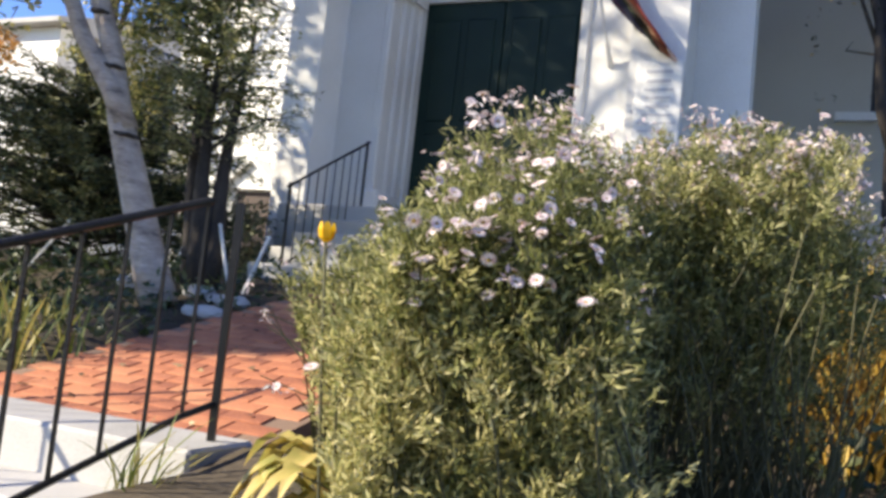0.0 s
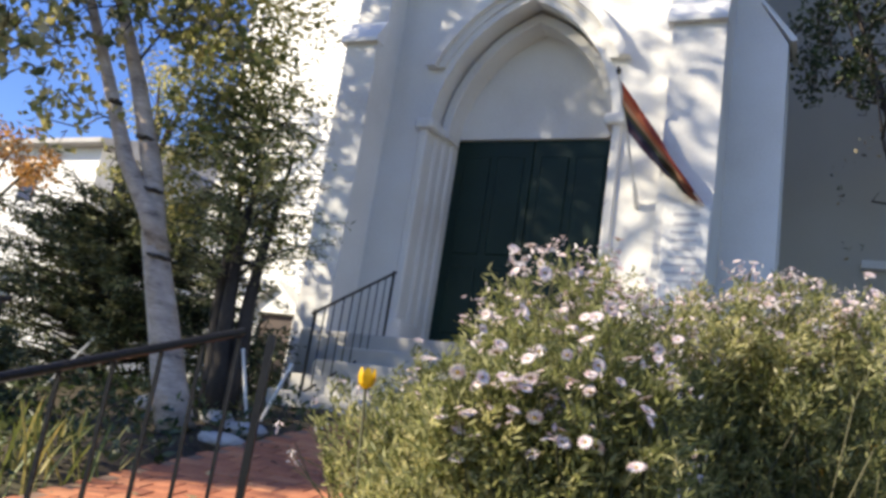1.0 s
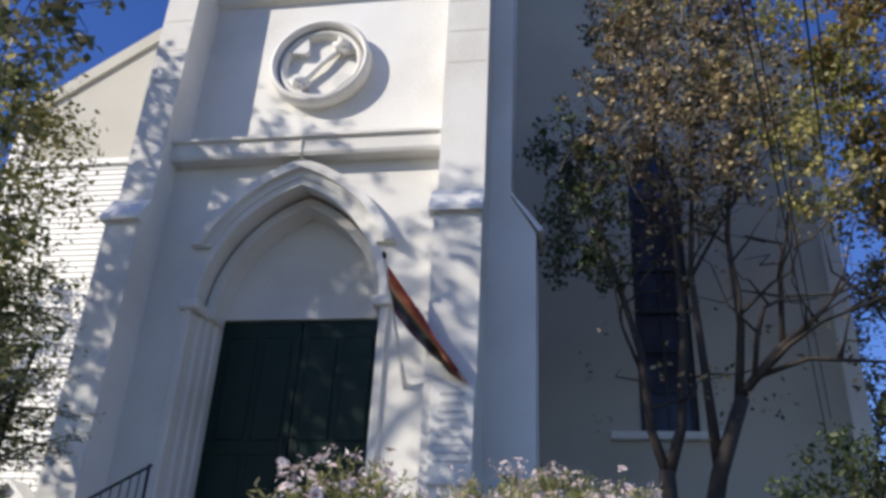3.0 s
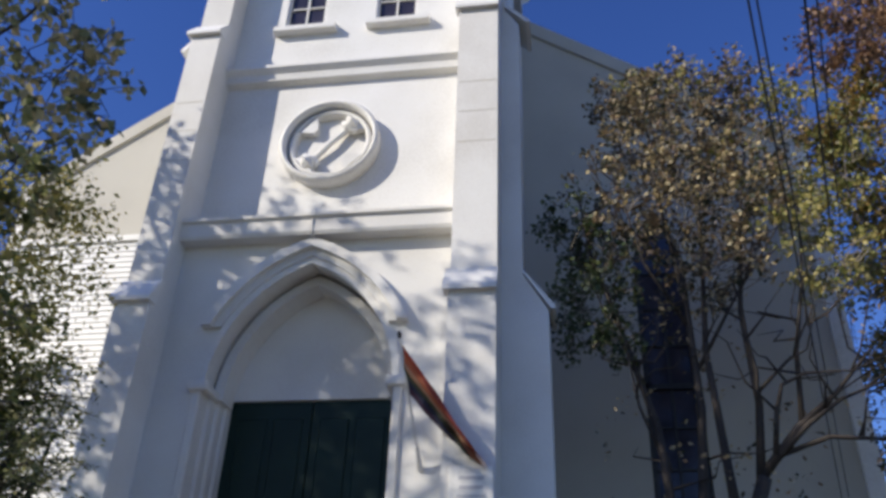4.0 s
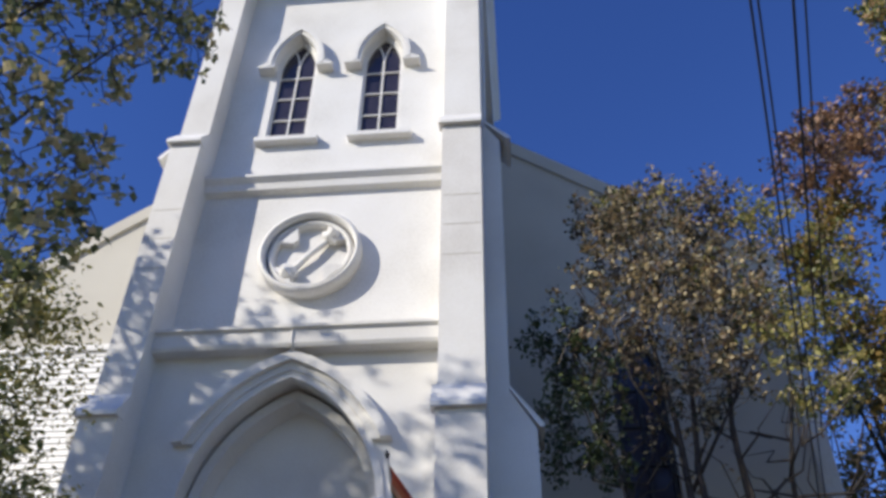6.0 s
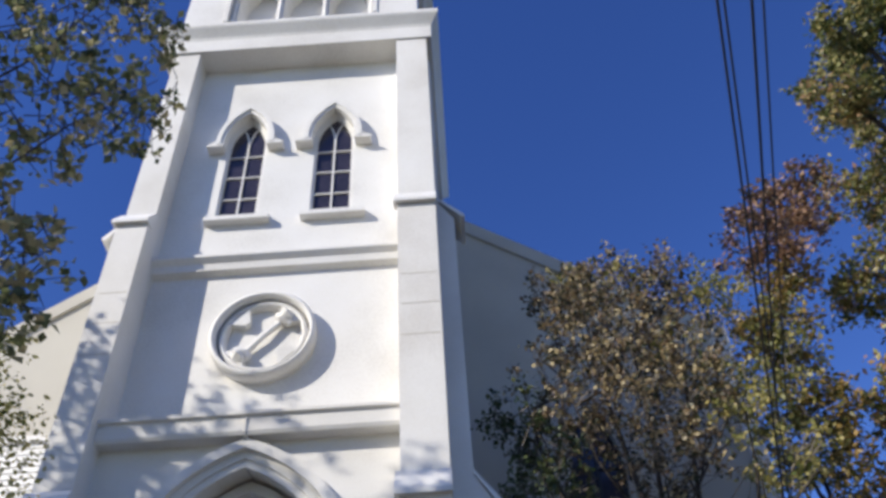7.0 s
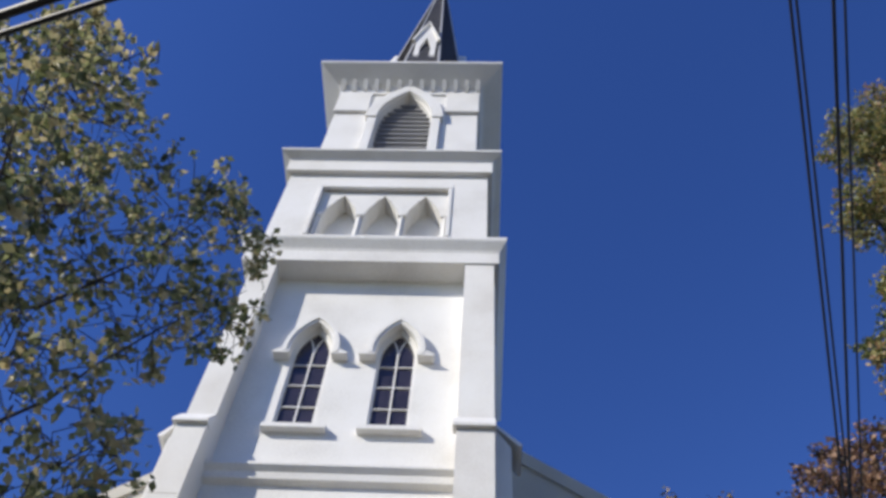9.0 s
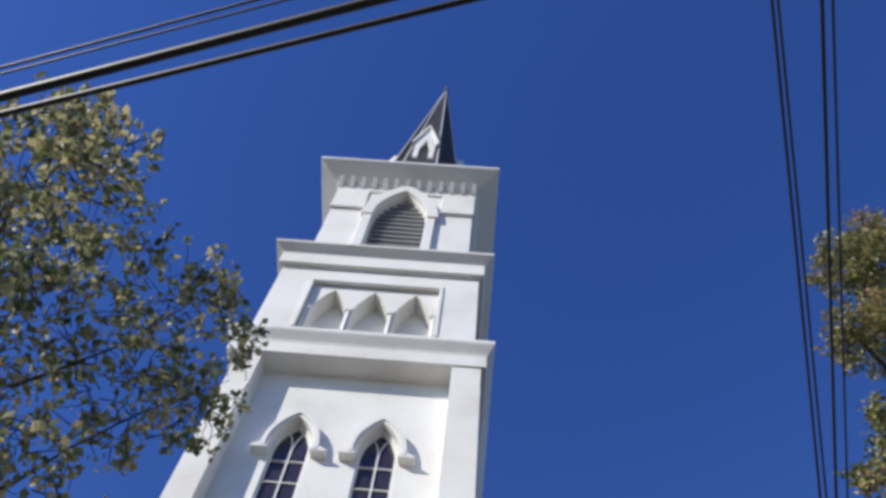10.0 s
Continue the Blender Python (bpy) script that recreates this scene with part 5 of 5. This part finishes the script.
# ---- flag, plaque, notice board, sign ----
def flag():
    fl = thing("flag", "rainbow-striped cloth flag drooping from an angled pole by the door", "flag", (1.40, -0.2, 4.30))
    a, b = Vector((1.40, -0.26, 4.36)), Vector((1.29, -1.0, 5.36))
    piece("flagpole", tube([a, b], [0.014, 0.012], 8), WHITE, fl)
    piece("pole_tip", tube([b, b.lerp(a, -0.03), b.lerp(a, -0.06)], [0.014, 0.026, 0.006], 8), IRON, fl, "dark pole finial")
    piece("bracket", tube([(1.40, LOWER, 4.30), a, a.lerp(b, 0.12)], [0.035, 0.028, 0.022], 8), WHITE, fl)
    hues = [(0.33, 0.06, 0.04), (0.46, 0.13, 0.06), (0.44, 0.24, 0.15), (0.07, 0.08, 0.05), (0.035, 0.04, 0.075), (0.06, 0.03, 0.06)]
    n, m = 6, 16
    for k in range(n):
        mat = tinted("flag_cloth", [tuple(c * 0.85 for c in hues[k]), hues[k]], 6, 120, 0.8, 0.1, through_light=0.35)
        bm = bmesh.new()
        rows = []
        for i in range(m + 1):
            f = i / m
            row = []
            for j in range(4):
                w = (k + j / 3) / n
                hoist = b.lerp(a, 0.04 + 0.40 * w)
                fall = Vector((0.80, 0.14, -1.05)) * f * (1.05 - 0.35 * w)
                fold = (0.075 * math.sin(9 * w + 6 * f) + 0.03 * math.sin(17 * f - 8 * w)) * (0.3 + f)
                gather = (b.lerp(a, 0.20) - hoist) * (0.48 * f)
                row.append(bm.verts.new(hoist + fall + gather + Vector((0.3 * fold, fold, 0))))
            rows.append(row)
        for q, r in zip(rows, rows[1:]):
            for j in range(3):
                bm.faces.new((q[j], q[j + 1], r[j + 1], r[j]))
        piece("stripe", bm, mat, fl, "", True)


flag()


def plaque():
    sign = thing("notice_plaque", "white painted wall plaque with lines of grey writing", "sign", (2.0, -0.68, 3.3))
    piece("board", box(1.77, 2.19, -0.695, -0.662, 3.22, 4.17, 0.008), WHITE, sign)
    rng = random.Random(4)
    z = 4.08
    for i in range(9):
        w = rng.uniform(0.10, 0.18)
        h = 0.032 if i in (0, 1, 4) else 0.02
        piece("writing_line", box(1.98 - w, 1.98 + w, -0.699, -0.6955, z - h, z), SIGNINK, sign)
        z -= h + 0.055
    return sign


plaque()


def notice_board():
    nb = thing("notice_board", "white gabled outdoor notice board with a brown panel", "notice board", (-3.92, 1.6, 2.0))
    x, y, z = -3.92, 1.6, 3.18
    for s in (-1, 1):
        piece("post", box(x + s * 0.34 - 0.05, x + s * 0.34 + 0.05, y - 0.04, y + 0.06, 1.8, z - 0.002, 0.008), WHITE, nb)
    piece("gable", prism([(x - 0.44, z), (x + 0.44, z), (x, z + 0.38)], y - 0.10, y + 0.15), WHITE, nb)
    for s in (-1, 1):
        piece("roof_board", prism([(x, z + 0.46), (x + s * 0.52, z), (x + s * 0.52, z - 0.05), (x, z + 0.40)], y - 0.18, y + 0.22), WHITE, nb)
    piece("panel", box(x - 0.28, x + 0.28, y - 0.01, y + 0.04, z - 0.8, z - 0.02, 0.006), BROWN, nb, "brown panel")


notice_board()


def garden_stake(label, foot, head, r):
    """A leaning stake of split pale wood, pushed into the bed."""
    st = thing("garden_stake", label, "stake", foot, "pale stakes along the path")
    f, h = Vector(foot), Vector(head)
    piece("shaft", tube([f, f.lerp(h, 0.5), h], [r * 0.8, r, r * 0.9], 5), WHITE, st)
    piece("cap", tube([h, h.lerp(f, -0.03), h.lerp(f, -0.05)], [r * 1.15, r * 1.1, r * 0.4], 5), WHITE, st)


for foot, head, r in (((-2.60, -3.2, 1.66), (-2.20, -3.2, 2.08), 0.014), ((-0.44, -3.2, 1.62), (-0.265, -3.2, 2.055), 0.016), ((-0.90, -3.05, 1.62), (-0.98, -3.2, 2.07), 0.013), ((-0.58, -3.15, 1.62), (-0.70, -3.2, 2.12), 0.014)):
    garden_stake("short white stake leaning in the shaded bed", foot, head, r)


def edging_stone(x, y, rx, ry, rz, turn, seed):
    """A pale rough stone lying along the bed's edge."""
    bm = bmesh.new()
    bmesh.ops.create_icosphere(bm, subdivisions=2, radius=1)
    for v in bm.verts:
        v.co *= 1 + 0.22 * noise.noise(v.co * 1.7 + Vector((seed, 0, 0)))
    z = ground_height(x, y) + rz * 0.5
    bmesh.ops.transform(bm, matrix=Matrix.LocRotScale((0, 0, 0), Euler((0.1, 0.05, turn)), (rx, ry, rz)), verts=bm.verts)
    ob = link("edging_stone", bm, GRANITE)
    ob.location = (x, y, z)
    tagged(ob, "pale rough stone lying beside the brick path", "stone", "edging stones")


for k, (x, y, rx, ry, rz, turn) in enumerate(((-0.22, -3.62, 0.16, 0.10, 0.05, 0.3), (-0.10, -4.02, 0.18, 0.09, 0.045, 0.1), (-0.60, -3.45, 0.13, 0.10, 0.06, 1.0), (-1.35, -3.3, 0.14, 0.10, 0.07, 0.4))):
    edging_stone(x, y, rx, ry, rz, turn, k * 3.1)


# ---- neighbouring house ----
def house():
    h = thing("house", "white clapboard neighbouring house behind the trees", "house", (-16.5, 8.5, 1.86))
    piece("wall", box(-22, -14.9, 7.5, 15.0, 1.6, 8.25), WHITE, h)
    piece("roof", prism([(7.1, 8.25), (7.1, 8.38), (11.25, 9.7), (15.4, 8.38), (15.4, 8.25)], -22.4, -14.6, "x"), GRANITE, h)
    piece("wing_wall", prism([(-14.9, 1.6), (-11.9, 1.6), (-11.9, 7.0), (-14.9, 8.8)], 10.0, 14.8), WHITE, h)
    piece("wing_roof", prism([(-14.9, 8.82), (-11.6, 6.84), (-11.6, 7.0), (-14.9, 8.98)], 9.7, 15.0), GRANITE, h)
    for x, z, hw, hh in ((-17.4, 6.65, 0.3, 1.05), (-17.4, 3.4, 0.3, 1.2), (-19.8, 6.65, 0.3, 1.05), (-19.8, 3.4, 0.3, 1.2)):
        w = piece("window", box(x - hw, x + hw, 7.46, 7.5, z, z + hh), GLASS, h)
        sub("frame", box(x - hw - 0.08, x + hw + 0.08, 7.44, 7.475, z - 0.1, z - 0.005, 0.01), WHITE, w)
        sub("frame", box(x - hw - 0.08, x + hw + 0.08, 7.44, 7.475, z + hh + 0.005, z + hh + 0.1, 0.01), WHITE, w)
    for z in (3.6, 6.85):
        w = piece("window", box(-14.9, -14.86, 8.15, 8.6, z, z + 1.05), GLASS, h)
        sub("frame", box(-14.88, -14.84, 8.08, 8.67, z - 0.1, z - 0.005, 0.01), WHITE, w)
        sub("frame", box(-14.88, -14.84, 8.08, 8.67, z + 1.055, z + 1.15, 0.01), WHITE, w)
    for z in (3.6, 6.6):
        w = piece("window", box(-13.75, -13.2, 9.96, 10.0, z, z + 0.9), GLASS, h)
        sub("frame", box(-13.83, -13.12, 9.94, 9.975, z - 0.1, z - 0.005, 0.01), WHITE, w)


house()
broad_tree("backdrop_tree", "autumn orange tree beside the neighbouring house", (-13.9, 3.5, 1.8), (-13.6, 3.4, 6.0), 0.16,
           [(-13.0, 3.5, 6.5, 0.9, 0.8, 0.7), (-12.0, 3.4, 6.2, 0.6, 0.6, 0.5), (-14.4, 3.2, 7.0, 1.2, 1.0, 0.9), (-13.8, 3.4, 5.4, 0.9, 0.8, 0.6)], 26, 40, 0.28, 0.12, LEAF_ORANGE, 72)
broad_tree("backdrop_tree", "green and yellow tree behind the birch", (-7.5, 2.0, 1.86), (-7.4, 2.0, 6.5), 0.14,
           [(-7.6, 2.0, 5.0, 1.1, 1.1, 1.1), (-7.0, 1.8, 6.4, 0.9, 0.9, 0.9), (-6.4, 1.8, 7.4, 0.8, 0.8, 0.8), (-7.7, 2.0, 7.3, 0.8, 0.8, 0.6), (-8.3, 2.2, 3.6, 0.7, 0.7, 0.6)], 24, 36, 0.26, 0.085, LEAF_YELLOW, 73)


broad_tree("autumn_tree", "golden tan tree in the yard beside the nave", (9.0, 6.5, 1.86), (9.0, 6.4, 10.0), 0.16,
           [(8.3, 6.6, 8.0, 1.0, 1.2, 1.3), (8.7, 6.4, 10.2, 1.1, 1.2, 1.2), (8.2, 6.4, 5.6, 1.0, 1.2, 1.3), (9.9, 6.4, 8.0, 1.4, 1.3, 1.6), (9.4, 6.4, 4.4, 1.2, 1.2, 1.2)], 44, 44, 0.28, 0.11, LEAF_GOLD, 74)


# ---- overhead cables ----
def cable(name, label, p, way, reach, r, sag):
    n = 24
    p, way = Vector(p), Vector(way).normalized()
    pts = []
    for i in range(n + 1):
        f = i / n
        q = p + way * (reach[0] + (reach[1] - reach[0]) * f)
        q.z += sag * ((2 * f - 1) ** 2 - 1) + sag
        pts.append(q)
    ob = link(name, tube(pts, r, 6), WIRE, None, "", True)
    return tagged(ob, label, "cable", "overhead cables")


for (x, z), way, r in (((4.13, 5.50), (0.28, 1, -0.10), 0.007), ((4.18, 5.56), (0.285, 1, -0.09), 0.006), ((4.55, 6.69), (0.29, 1, 0.092), 0.010), ((4.63, 6.70), (0.295, 1, 0.085), 0.007)):
    cable("service_cable", "thin black service cable overhead", (x, -4.5, z), way, (-14, 22), r, 0.05)
for (x, y), wy, r in (((-1.38, -6.99), -0.308, 0.010), ((-1.38, -6.95), -0.303, 0.008), ((-1.41, -6.79), -0.306, 0.034), ((-1.43, -6.67), -0.297, 0.022)):
    cable("street_cable", "black bundled street cable overhead", (x, y, 7.5), (1, wy, 0), (-22, 16), r, 0.05)


# ---- bricks of the path ----
bm = bmesh.new()
add_box(bm, -0.0995, 0.0995, -0.0483, 0.0483, -0.03, 0.0, 0.004)
brick_mesh = bpy.data.meshes.new("brick")
bm.to_mesh(brick_mesh)
bm.free()
brick_mesh.materials.append(BRICK)
rng = random.Random(9)
slope = math.atan2(0.75, PY1 - PY0)
row, y = 0, PY0 + 0.05
while y < PY1 - 0.04:
    x = PX0 + 0.10 + (0.1 if row % 2 else 0.0)
    while x < PX1 - 0.09:
        ob = new("brick", brick_mesh)
        ob.parent = path_bed
        ob.matrix_basis = Matrix.LocRotScale((x, y, path_z(y) + rng.uniform(-0.002, 0.003)), Euler((slope + rng.uniform(-0.012, 0.012), rng.uniform(-0.012, 0.012), rng.uniform(-0.015, 0.015))), None)
        x += 0.205
    y += 0.101
    row += 1
